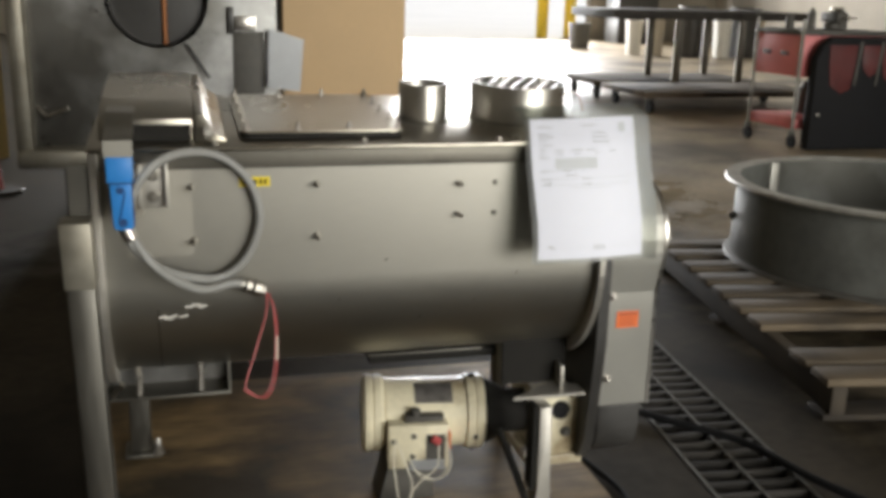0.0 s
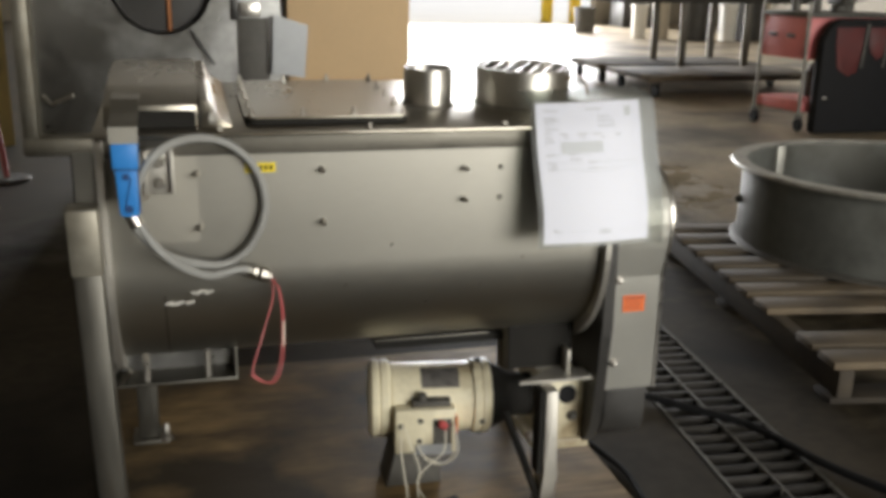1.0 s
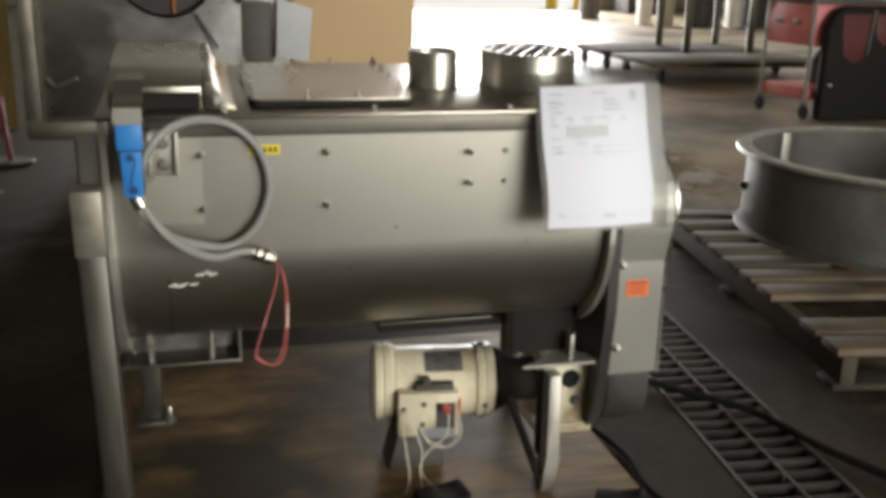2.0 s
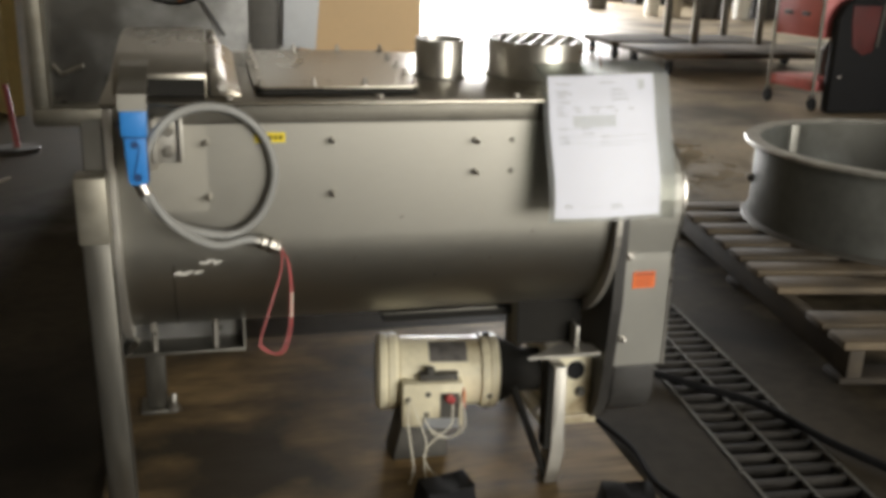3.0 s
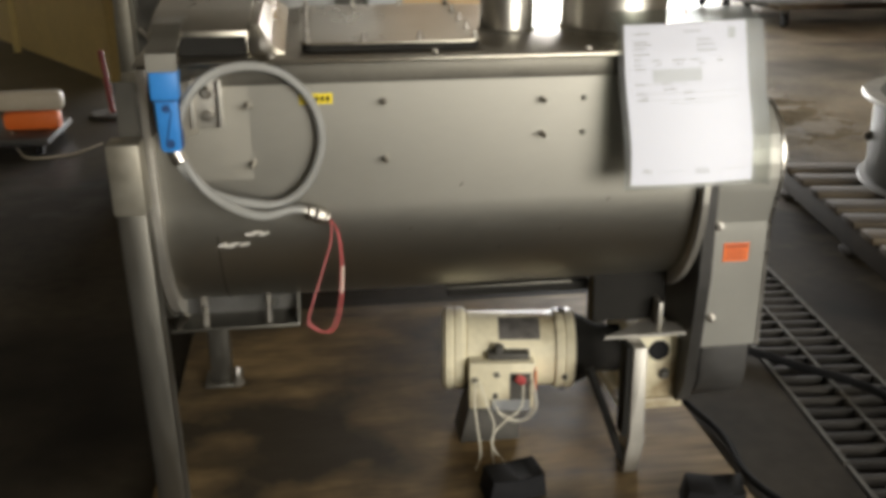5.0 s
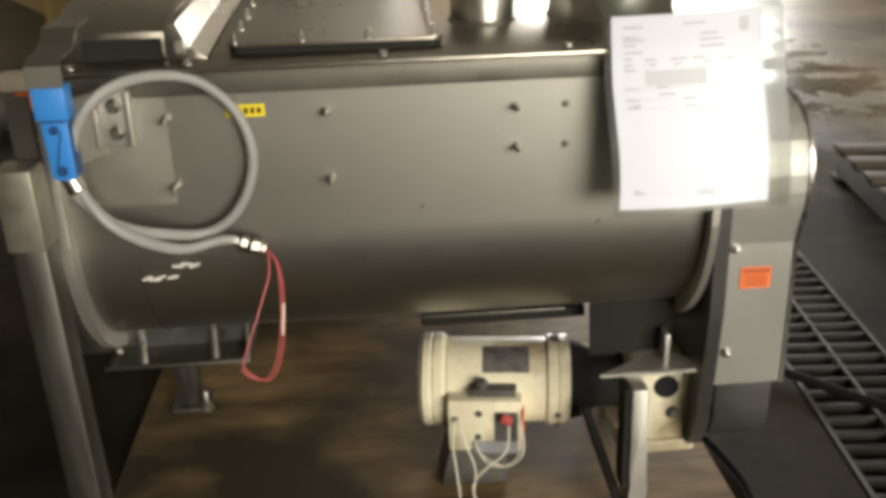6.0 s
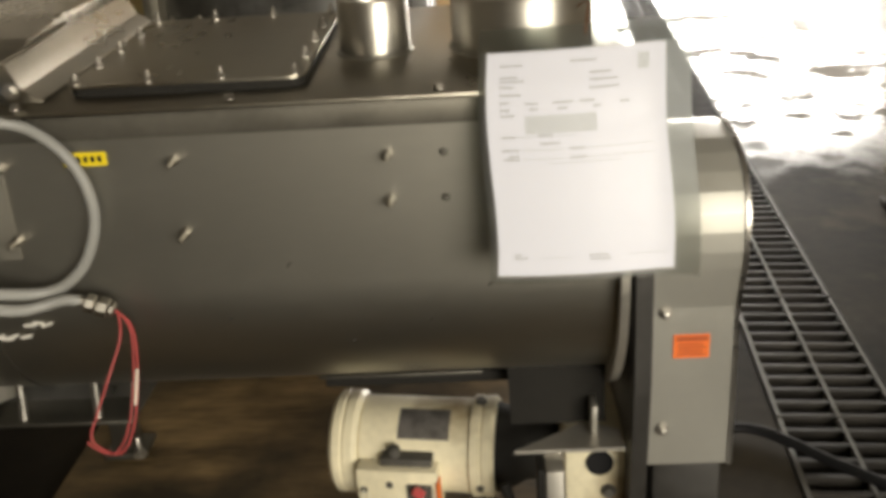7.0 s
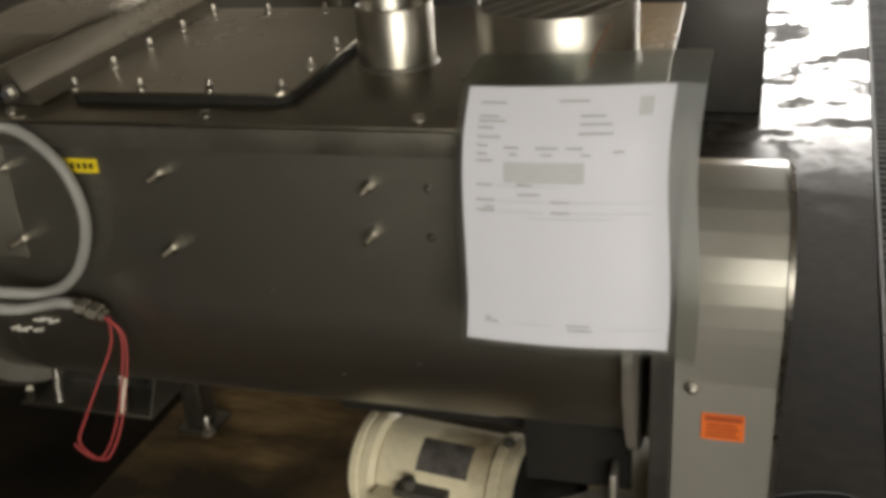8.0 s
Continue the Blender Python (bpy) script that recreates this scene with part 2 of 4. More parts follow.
# near-black for the trench sides and bottom
TRENCH = mat("trench_black", (0.012, 0.011, 0.010), 0.9, 0.0, 0.4, 8, 50, 0.02)
WALL = mat("dusty_block_wall", (0.30, 0.27, 0.22), 0.85, 0.0, 0.2, 1.0, 20, 0.02)
WALL_TAN = mat("yellowed_wall_panel", (0.58, 0.45, 0.18), 0.6, 0.0, 0.2, 1.2, 20, 0.01)
ROOF = mat("roof_deck", (0.15, 0.138, 0.115), 0.8, 0.0, 0.2, 1.0, 20, 0.02)
RED = mat("red_enamel", (0.62, 0.17, 0.17), 0.4, 0.0, 0.12, 6, 60, 0.004, stain=(0.34, 0.07, 0.07), stain_at=0.66)
RED_DARK = mat("dark_red_cloth", (0.085, 0.014, 0.013), 0.6, 0.0, 0.3, 9, 80, 0.02)
WHITE_PLASTIC = mat("white_plastic", (0.72, 0.70, 0.64), 0.5, 0.0, 0.08, 5, 50, 0.003)
BEIGE = mat("beige_plastic", (0.48, 0.42, 0.32), 0.55, 0.0, 0.12, 5, 50, 0.003)
YELLOW_PAINT = mat("yellow_paint", (0.80, 0.55, 0.03), 0.5, 0.0, 0.1, 5, 50, 0.003)
YARD = mat("pale_yard_concrete", (0.52, 0.50, 0.46), 0.8, 0.0, 0.1, 0.4, 6, 0.01)
COPPER = mat("rusty_shaft", (0.32, 0.13, 0.05), 0.5, 0.6, 0.3, 12, 60, 0.01)
HEMP = mat("brown_string", (0.22, 0.10, 0.05), 0.8, 0.0, 0.2, 60, 300, 0.0)


def clear_plastic(name, tint, rough, mixed, cloudy=0.10):
    m = bpy.data.materials.new(name)
    m.use_nodes = True
    n, l = m.node_tree.nodes, m.node_tree.links
    out = n["Material Output"]
    n.remove(n["Principled BSDF"])
    see, film, milk = n.new("ShaderNodeBsdfTransparent"), n.new("ShaderNodeBsdfGlossy"), n.new("ShaderNodeBsdfTranslucent")
    see.inputs[0].default_value = (*tint, 1)
    film.inputs["Roughness"].default_value = rough
    milk.inputs[0].default_value = (0.8, 0.82, 0.8, 1)
    wave = n.new("ShaderNodeTexNoise")
    wave.inputs["Scale"].default_value = 9
    b = n.new("ShaderNodeBump")
    b.inputs["Strength"].default_value, b.inputs["Distance"].default_value = 0.25, 0.004
    l.new(wave.outputs[0], b.inputs["Height"])
    l.new(b.outputs[0], film.inputs["Normal"])
    one, two = n.new("ShaderNodeMixShader"), n.new("ShaderNodeMixShader")
    one.inputs[0].default_value, two.inputs[0].default_value = cloudy, mixed
    l.new(see.outputs[0], one.inputs[1])
    l.new(milk.outputs[0], one.inputs[2])
    l.new(one.outputs[0], two.inputs[1])
    l.new(film.outputs[0], two.inputs[2])
    l.new(two.outputs[0], out.inputs["Surface"])
    return m


SLEEVE_BACK = clear_plastic("milky_vinyl", (0.86, 0.89, 0.86), 0.35, 0.05, 0.42)
SLEEVE = clear_plastic("clear_vinyl", (0.95, 0.96, 0.95), 0.36, 0.022)

# ---- building blocks ----


def part(name, bm, material, parent=None, label="", smooth=True):
    mesh = bpy.data.meshes.new(name)
    bmesh.ops.recalc_face_normals(bm, faces=bm.faces)
    bm.to_mesh(mesh)
    bm.free()
    mesh.materials.append(material)
    if smooth:
        for p in mesh.polygons:
            p.use_smooth = True
        mesh.set_sharp_from_angle(angle=radians(32))
    ob = new(name, mesh)
    if parent:
        ob.parent = parent
    if label:
        ob["label"] = label
    return ob


def thing(name, label, category, group="", at=(0, 0, 0), turn=0):
    ob = new(name)
    ob.matrix_world = pose(*at, 0, 0, turn)
    return tagged(ob, label, category, group)


def box(x0, x1, y0, y1, z0, z1, bevel=0.0, bm=None):
    own = bmesh.new()
    bmesh.ops.create_cube(own, size=1)
    for v in own.verts:
        v.co = ((x0 + x1) / 2 + v.co.x * (x1 - x0), (y0 + y1) / 2 + v.co.y * (y1 - y0), (z0 + z1) / 2 + v.co.z * (z1 - z0))
    if bevel:
        bmesh.ops.bevel(own, geom=own.edges[:], offset=bevel, segments=2, affect="EDGES", profile=0.5)
    return join(bm, own)


def join(bm, own, m=None):
    if m is not None:
        own.transform(m)
    if bm is None:
        return own
    made = {v: bm.verts.new(v.co) for v in own.verts}
    for f in own.faces:
        bm.faces.new([made[v] for v in f.verts])
    own.free()
    return bm


def lathe(profile, m, steps=40, bm=None, closed=False):
    """Spins (radius, height) pairs round local z."""
    own = bmesh.new()
    rings = []
    for r, h in profile:
        if r < 1e-6:
            rings.append([own.verts.new((0, 0, h))])
        else:
            rings.append([own.verts.new((r * math.cos(2 * math.pi * i / steps), r * math.sin(2 * math.pi * i / steps), h)) for i in range(steps)])
    pairs = list(zip(rings, rings[1:]))
    if closed:
        pairs.append((rings[-1], rings[0]))
    for a, b in pairs:
        for i in range(steps):
            j = (i + 1) % steps
            if len(a) == 1 and len(b) > 1:
                own.faces.new((a[0], b[j], b[i]))
            elif len(b) == 1 and len(a) > 1:
                own.faces.new((a[i], a[j], b[0]))
            elif len(a) > 1:
                own.faces.new((a[i], a[j], b[j], b[i]))
    return join(bm, own, m)


def rod(a, b, r, steps=16, bm=None, bevel=0.0):
    a, b = Vector(a), Vector(b)
    d = (b - a).length
    m = Matrix.Translation(a) @ (b - a).to_track_quat("Z", "Y").to_matrix().to_4x4()
    e = min(bevel, d / 2, r)
    prof = [(0, 0), (r - e, 0), (r, e), (r, d - e), (r - e, d), (0, d)] if e else [(0, 0), (r, 0), (r, d), (0, d)]
    return lathe(prof, m, steps, bm)


def smooth_line(points, per=10):
    pts = [Vector(p) for p in points]
    pts = [2 * pts[0] - pts[1]] + pts + [2 * pts[-1] - pts[-2]]
    out = []
    for a, b, c, d in zip(pts, pts[1:], pts[2:], pts[3:]):
        for i in range(per):
            t = i / per
            out.append(0.5 * (2 * b + (c - a) * t + (2 * a - 5 * b + 4 * c - d) * t * t + (3 * b - a - 3 * c + d) * t ** 3))
    return out + [pts[-2]]


def tube(points, r, steps=10, bm=None):
    own = bmesh.new()
    rings, up = [], Vector((0, 0, 1))
    n = len(points)
    side = None
    for i, p in enumerate(points):
        d = (points[min(i + 1, n - 1)] - points[max(i - 1, 0)]).normalized()
        if side is None:
            side = d.cross(up if abs(d.z) < 0.9 else Vector((1, 0, 0))).normalized()
        side = (side - d * side.dot(d)).normalized()
        other = d.cross(side)
        rings.append([own.verts.new(p + r * (math.cos(2 * math.pi * k / steps) * side + math.sin(2 * math.pi * k / steps) * other)) for k in range(steps)])
    for a, b in zip(rings, rings[1:]):
        for k in range(steps):
            own.faces.new((a[k], a[(k + 1) % steps], b[(k + 1) % steps], b[k]))
    own.faces.new(rings[0][::-1])
    own.faces.new(rings[-1])
    return join(bm, own)


def slab(outline, axis, a, b, bm=None, bevel=0.0):
    """A flat outline of (u, v) pairs pushed from a to b along an axis: x takes (y, z), y takes (x, z), z takes (x, y)."""
    own = bmesh.new()
    place = {"x": lambda u, v, w: (w, u, v), "y": lambda u, v, w: (u, w, v), "z": lambda u, v, w: (u, v, w)}[axis]
    lo = [own.verts.new(place(u, v, a)) for u, v in outline]
    hi = [own.verts.new(place(u, v, b)) for u, v in outline]
    own.faces.new(lo)
    own.faces.new(hi[::-1])
    for i in range(len(outline)):
        j = (i + 1) % len(outline)
        own.faces.new((lo[j], lo[i], hi[i], hi[j]))
    if bevel:
        bmesh.ops.bevel(own, geom=own.edges[:], offset=bevel, segments=2, affect="EDGES", profile=0.5)
    return join(bm, own)


def shell(line, axis, a, b, thick, bm=None):
    """An open line of (u, v) pairs given thickness and pushed from a to b along an axis."""
    inner = []
    n = len(line)
    for i, (u, v) in enumerate(line):
        du = line[min(i + 1, n - 1)][0] - line[max(i - 1, 0)][0]
        dv = line[min(i + 1, n - 1)][1] - line[max(i - 1, 0)][1]
        k = thick / math.hypot(du, dv)
        inner.append((u - dv * k, v + du * k))
    return slab(list(line) + inner[::-1], axis, a, b, bm)


def hexbolt(p, d, size, long=0.0, bm=None):
    """A hexagon head with washer at p facing d, and its threaded end standing out by long."""
    m = Matrix.Translation(p) @ Vector(d).to_track_quat("Z", "Y").to_matrix().to_4x4()
    bm = lathe([(0, 0), (size * 1.25, 0), (size * 1.25, size * 0.25), (0, size * 0.25)], m, 14, bm)
    bm = lathe([(0, size * 0.25), (size * 0.9, size * 0.25), (size, size * 0.4), (size, size * 1.0), (size * 0.8, size * 1.15), (0, size * 1.15)], m, 6, bm)
    if long:
        bm = lathe([(0, size), (size * 0.55, size), (size * 0.55, size + long * 0.9), (size * 0.4, size + long), (0, size + long)], m, 10, bm)
    return bm


# ---- the hall ----
TX, TSLOPE, TW = 0.738, 0.090, 0.268


def trench_x(y):
    return TX + TSLOPE * y


def build_floor():
    bm = bmesh.new()
    y0, y1 = -8.0, 19.8
    a0, a1 = trench_x(y0), trench_x(y1)
    quads = [
        [(-7, y0, 0), (a0, y0, 0), (a1, y1, 0), (-7, y1, 0)],
        [(a0 + TW, y0, 0), (12, y0, 0), (12, y1, 0), (a1 + TW, y1, 0)],
        [(a0, y0, 0), (a0, y0, -0.16), (a1, y1, -0.16), (a1, y1, 0)],
        [(a0 + TW, y0, -0.16), (a0 + TW, y0, 0), (a1 + TW, y1, 0), (a1 + TW, y1, -0.16)],
        [(a0, y0, -0.16), (a0 + TW, y0, -0.16), (a1 + TW, y1, -0.16), (a1, y1, -0.16)],
    ]
    for q in quads:
        bm.faces.new([bm.verts.new(p) for p in q])
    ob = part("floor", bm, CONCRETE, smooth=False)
    ob.data.materials.append(TRENCH)
    for i in (2, 3, 4):
        ob.data.polygons[i].material_index = 1
    tagged(ob, "oily concrete workshop floor, colour shaded darker by the machine, with a drain trench", "floor", kind="structure")
    yard = part("ground", slab([(-300, 19.8), (300, 19.8), (300, 400), (-300, 400)], "z", -0.2, -0.004), YARD, smooth=False)
    tagged(yard, "sunlit pale concrete yard outside the door", "ground", kind="structure")
    near = part("ground", slab([(-60, -60), (60, -60), (60, -8), (-60, -8)], "z", -0.2, -0.004), YARD, smooth=False)
    tagged(near, "pale concrete apron outside the near door", "ground", kind="structure")


def build_walls():
    H = 6.6
    def wall(name, bm, material, label):
        return tagged(part(name, bm, material, smooth=False), label, "wall", kind="structure")
    bm = box(-7, -0.4, 19.8, 20.1, 0, H)
    box(8.8, 12, 19.8, 20.1, 0, H, bm=bm)
    box(-0.4, 8.8, 19.8, 20.1, 5.6, H, bm=bm)
    wall("wall_north", bm, WALL, "dusty block wall with a wide open loading door")
    bm = box(-7, 1.5, -8.3, -8, 0, H)
    box(7.7, 12, -8.3, -8, 0, H, bm=bm)
    box(1.5, 7.7, -8.3, -8, 4.2, H, bm=bm)
    wall("wall_south", bm, WALL, "dusty block wall with an open door")
    wall("wall_west", box(-7.3, -7, -8.3, 20.1, 0, H), WALL, "dusty block wall")
    wall("wall_east", box(12, 12.3, -8.3, 20.1, 0, H), WALL, "dusty block wall")
    tagged(part("ceiling", box(-7.3, 12.3, -8.3, 20.1, H, H + 0.2), ROOF, smooth=False), "dark roof deck", "ceiling", kind="structure")
    tagged(part("wall_partition", slab([(-4.6, 10.2), (-1.62, 5.0), (-1.55, 5.04), (-4.5, 10.25)], "z", 0, 2.6), WALL_TAN, smooth=False), "yellowed wall panel standing behind the vessel", "wall", kind="structure")


build_floor()
build_walls()

# ---- ribbon mixer ----
mixer = thing("ribbon_mixer", "grey stainless steel ribbon mixer with U-shaped trough on square legs", "mixer")
YC, ZC, R = 0.24, 0.615, 0.24
XL, XR, LID = -0.585, 0.375, 0.875


def u_line(r, top, steps=36):
    pts = [(YC - r, top)]
    pts += [(YC - r * math.cos(math.pi * i / steps), ZC - r * math.sin(math.pi * i / steps)) for i in range(steps + 1)]
    return pts + [(YC + r, top)]


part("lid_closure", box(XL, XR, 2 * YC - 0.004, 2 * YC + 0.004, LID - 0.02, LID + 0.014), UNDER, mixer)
part("trough", shell(u_line(R, LID - 0.012), "x", XL, XR, 0.004), STEEL, mixer)
# end plates with rims
for name, x0, x1 in (("end_plate", XL - 0.016, XL), ("end_plate", XR, XR + 0.012)):
    rim = u_line(R + 0.026, LID - 0.012)
    part(name, slab(rim, "x", x0, x1, bevel=0.0015), FLANGE, mixer)
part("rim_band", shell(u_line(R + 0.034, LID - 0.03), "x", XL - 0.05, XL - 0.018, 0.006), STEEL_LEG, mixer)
part("weld_seam", tube([Vector((-0.497, YC - (R + 0.001) * math.cos(a), ZC - (R + 0.001) * math.sin(a))) for a in [radians(12 + 4 * k) for k in range(20)]], 0.0016, 6), STEEL_LEG, mixer)
# lid with turned-down flange under its edge
part("lid", box(XL - 0.02, XR + 0.03, -0.032, 0.515, LID - 0.006, LID, 0.0015), STEEL_LID, mixer, "stained flat steel lid")
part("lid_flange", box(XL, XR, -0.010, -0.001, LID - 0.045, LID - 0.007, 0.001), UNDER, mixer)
for x in (-0.545, -0.385, -0.113, 0.150, 0.33):
    part("bolt", hexbolt((x, -0.014, LID), (0, 0, 1), 0.0065), BOLT, mixer)
# hatch cover
HX0, HX1, HY0, HY1 = -0.338, -0.024, 0.028, 0.432


def rounded(x0, x1, y0, y1, r, steps=5):
    pts = []
    for cx, cy, a0 in ((x1 - r, y1 - r, 0), (x0 + r, y1 - r, 90), (x0 + r, y0 + r, 180), (x1 - r, y0 + r, 270)):
        pts += [(cx + r * math.cos(radians(a0 + 90 * k / steps)), cy + r * math.sin(radians(a0 + 90 * k / steps))) for k in range(steps + 1)]
    return pts


hatch = part("hatch_cover", slab(rounded(HX0, HX1, HY0, HY1, 0.022), "z", LID + 0.0125, LID + 0.016), STEEL_LID, mixer, "bolted rectangular hatch cover")
# black layer added for the shadow line under the cover edge
part("gasket", slab(rounded(HX0 + 0.004, HX1 - 0.004, HY0 + 0.004, HY1 - 0.004, 0.020), "z", LID + 0.0005, LID + 0.0122), MATT, hatch)
for i in range(4):
    x = -0.325 + i * 0.0958
    for y in (0.040, 0.418):
        part("bolt", hexbolt((x, y, LID + 0.016), (0, 0, 1), 0.006, 0.009), BOLT, hatch)
for y in (0.130, 0.222, 0.318):
    for x in (-0.325, -0.0375):
        part("bolt", hexbolt((x, y, LID + 0.016), (0, 0, 1), 0.006, 0.009), BOLT, hatch)
# raised loading door beside it
part("loading_door", slab([(0.03, LID + 0.001), (0.49, LID + 0.001), (0.49, LID + 0.056), (0.40, LID + 0.064), (0.28, LID + 0.065), (0.15, LID + 0.057), (0.03, LID + 0.040)], "x", XL, -0.420, bevel=0.003), STEEL_LID, mixer, "raised hinged loading door")
# black plate stands in for the shaded recess at the door front
part("door_gap", box(-0.535, -0.425, 0.0245, 0.029, LID + 0.001, LID + 0.031), MATT, mixer)
part("door_rail", slab([(-0.418, LID + 0.001), (-0.418, LID + 0.050), (-0.402, LID + 0.052), (-0.386, LID + 0.018), (-0.362, LID + 0.004), (-0.362, LID + 0.001)], "y", 0.015, 0.5, bevel=0.001), STEEL_LID, mixer)
part("bolt", hexbolt((-0.395, 0.005, LID + 0.02), (0, -1, 0), 0.009), BOLT, mixer)


def port(name, x, y, r, h, label):
    m = Matrix.Translation((x, y, LID))
    ob = part(name, lathe([(r, 0), (r, h - 0.002), (r - 0.001, h), (r - 0.004, h), (r - 0.005, h - 0.002), (r - 0.005, 0.001), (0, 0.001)], m, 56), SPOUT, mixer, label)
    part("weld_ring", lathe([(r, 0), (r + 0.005, 0.0), (r + 0.0035, 0.003), (r, 0.005)], m, 48), STEEL, ob)
    return ob


port("inlet_port", 0.052, 0.210, 0.051, 0.078, "short polished steel inlet spout")
vent = port("vent_port", 0.264, 0.218, 0.101, 0.078, "wide polished steel port with a slatted guard")
for i in range(7):
    u = -0.081 + i * 0.027
    half = math.sqrt(0.097 ** 2 - u * u)
    c = Vector((0.264, 0.218, LID + 0.072))
    d, s = Vector((0.5, 0.866, 0)), Vector((0.866, -0.5, 0))
    a, b = c + s * u - d * half, c + s * u + d * half
    own = bmesh.new()
    for p in (a, b):
        for w, h in ((-0.003, -0.004), (0.003, -0.004), (0.003, 0.004), (-0.003, 0.004)):
            own.verts.new(p + s * w + Vector((0, 0, h)))
    own.verts.ensure_lookup_table()
    v = own.verts
    for q in ((0, 1, 2, 3), (7, 6, 5, 4), (0, 4, 5, 1), (1, 5, 6, 2), (2, 6, 7, 3), (3, 7, 4, 0)):
        own.faces.new([v[k] for k in q])
    part("guard_bar", own, BOLT, vent)

# the lid rises slightly towards the back
rise = Matrix(((1, 0, 0, 0), (0, 1, 0, 0), (0, 0.056, 1, -0.001), (0, 0, 0, 1)))
for top in [o for o in mixer.children if o.name.split(".")[0] in ("lid", "hatch_cover", "loading_door", "door_gap", "door_rail", "inlet_port", "vent_port")]:
    for o in (top, *top.children):
        o.data.transform(rise)

# studs on the front
for x, z in ((-0.428, 0.796), (-0.427, 0.695), (-0.200, 0.796), (-0.200, 0.695), (0.077, 0.790), (0.077, 0.729), (0.150, 0.790), (0.150, 0.729)):
    part("stud", hexbolt((x, 0, z), (0, -1, 0), 0.0065 if x < 0.1 else 0.0045, 0.026 if x < 0.1 else 0.002), STUD if x < 0.1 else STEEL_LEG, mixer)
bracket = part("mounting_bracket", box(-0.520, -0.470, -0.016, -0.0015, 0.764, 0.846, 0.002), FLANGE, mixer, "worn steel bracket plate")
for x in (-0.517, -0.471):
    part("edge_rib", box(x - 0.003, x + 0.003, -0.034, -0.0165, 0.765, 0.845, 0.001), FLANGE, bracket)
for z in (0.822, 0.784):
    part("bolt", hexbolt((-0.494, -0.016, z), (0, -1, 0), 0.009), STUD, bracket)
part("backing_sheet", box(-0.545, -0.428, -0.0014, 0.0, 0.668, 0.829), DOUBLER, mixer, "paler blasted doubler sheet")
label = part("maker_label", box(-0.343, -0.287, -0.0022, -0.0002, 0.794, 0.812), YELLOW, mixer, "small yellow label with black marks")
for i in range(5):
    part("print", box(-0.335 + i * 0.0092, -0.3295 + i * 0.0092, -0.003, -0.0023, 0.799, 0.807), BLACK, label)
for k in range(7):
    a = random.uniform(-0.3, 0.6)
    x, z = -0.50 + 0.012 * k + random.uniform(-0.005, 0.005), 0.545 + (0.02 if k > 3 else 0.0) + random.uniform(-0.004, 0.006)
    y = YC - math.sqrt((R + 0.002) ** 2 - (z - ZC) ** 2)
    part("chalk_mark", rod((x, y - 0.0006, z), (x + 0.016 * math.cos(a), y - 0.0006, z + 0.012 * math.sin(a)), 0.0022, 6), WHITE_PLASTIC, mixer, "smeared white chalk mark")

for x, z, w in ((0.005, 0.512, 0.010), (-0.07, 0.640, 0.006), (0.115, 0.545, 0.007), (-0.16, 0.56, 0.005), (0.20, 0.60, 0.006)):
    y = YC - math.sqrt(R * R - max(0, ZC - z) ** 2)
    part("scratch", rod((x, y - 0.0005, z), (x + w, y - 0.0005, z + 0.006), 0.0014, 6), CAST, mixer)

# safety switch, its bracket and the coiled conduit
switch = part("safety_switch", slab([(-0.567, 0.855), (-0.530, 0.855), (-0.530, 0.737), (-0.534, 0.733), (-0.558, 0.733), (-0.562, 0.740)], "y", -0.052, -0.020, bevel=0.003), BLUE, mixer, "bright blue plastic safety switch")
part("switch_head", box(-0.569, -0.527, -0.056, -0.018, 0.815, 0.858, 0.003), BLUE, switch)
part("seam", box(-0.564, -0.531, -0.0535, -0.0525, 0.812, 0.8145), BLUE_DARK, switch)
# thin darker blue sheet over the right face
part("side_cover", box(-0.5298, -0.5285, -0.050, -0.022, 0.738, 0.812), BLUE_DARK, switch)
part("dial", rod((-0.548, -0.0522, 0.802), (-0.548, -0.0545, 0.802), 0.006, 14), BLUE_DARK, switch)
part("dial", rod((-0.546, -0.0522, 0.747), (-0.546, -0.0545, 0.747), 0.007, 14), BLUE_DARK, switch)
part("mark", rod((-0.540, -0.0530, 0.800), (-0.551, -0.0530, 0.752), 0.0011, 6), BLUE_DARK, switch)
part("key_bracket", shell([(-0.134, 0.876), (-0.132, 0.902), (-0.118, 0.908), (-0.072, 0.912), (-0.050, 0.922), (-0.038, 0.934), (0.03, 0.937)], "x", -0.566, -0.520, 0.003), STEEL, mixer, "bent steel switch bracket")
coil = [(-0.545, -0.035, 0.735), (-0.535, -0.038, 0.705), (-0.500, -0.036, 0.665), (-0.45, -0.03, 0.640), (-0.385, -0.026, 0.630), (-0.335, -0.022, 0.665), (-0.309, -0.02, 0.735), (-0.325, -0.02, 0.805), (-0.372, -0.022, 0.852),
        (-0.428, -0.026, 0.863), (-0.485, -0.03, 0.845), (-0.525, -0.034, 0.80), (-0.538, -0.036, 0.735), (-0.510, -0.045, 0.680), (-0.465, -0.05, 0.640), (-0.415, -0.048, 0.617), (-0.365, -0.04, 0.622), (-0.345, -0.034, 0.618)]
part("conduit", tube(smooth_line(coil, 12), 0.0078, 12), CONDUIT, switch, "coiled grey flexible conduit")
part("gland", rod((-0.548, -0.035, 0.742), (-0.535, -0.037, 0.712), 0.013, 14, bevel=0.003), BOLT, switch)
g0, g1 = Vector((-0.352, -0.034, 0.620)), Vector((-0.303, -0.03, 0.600))
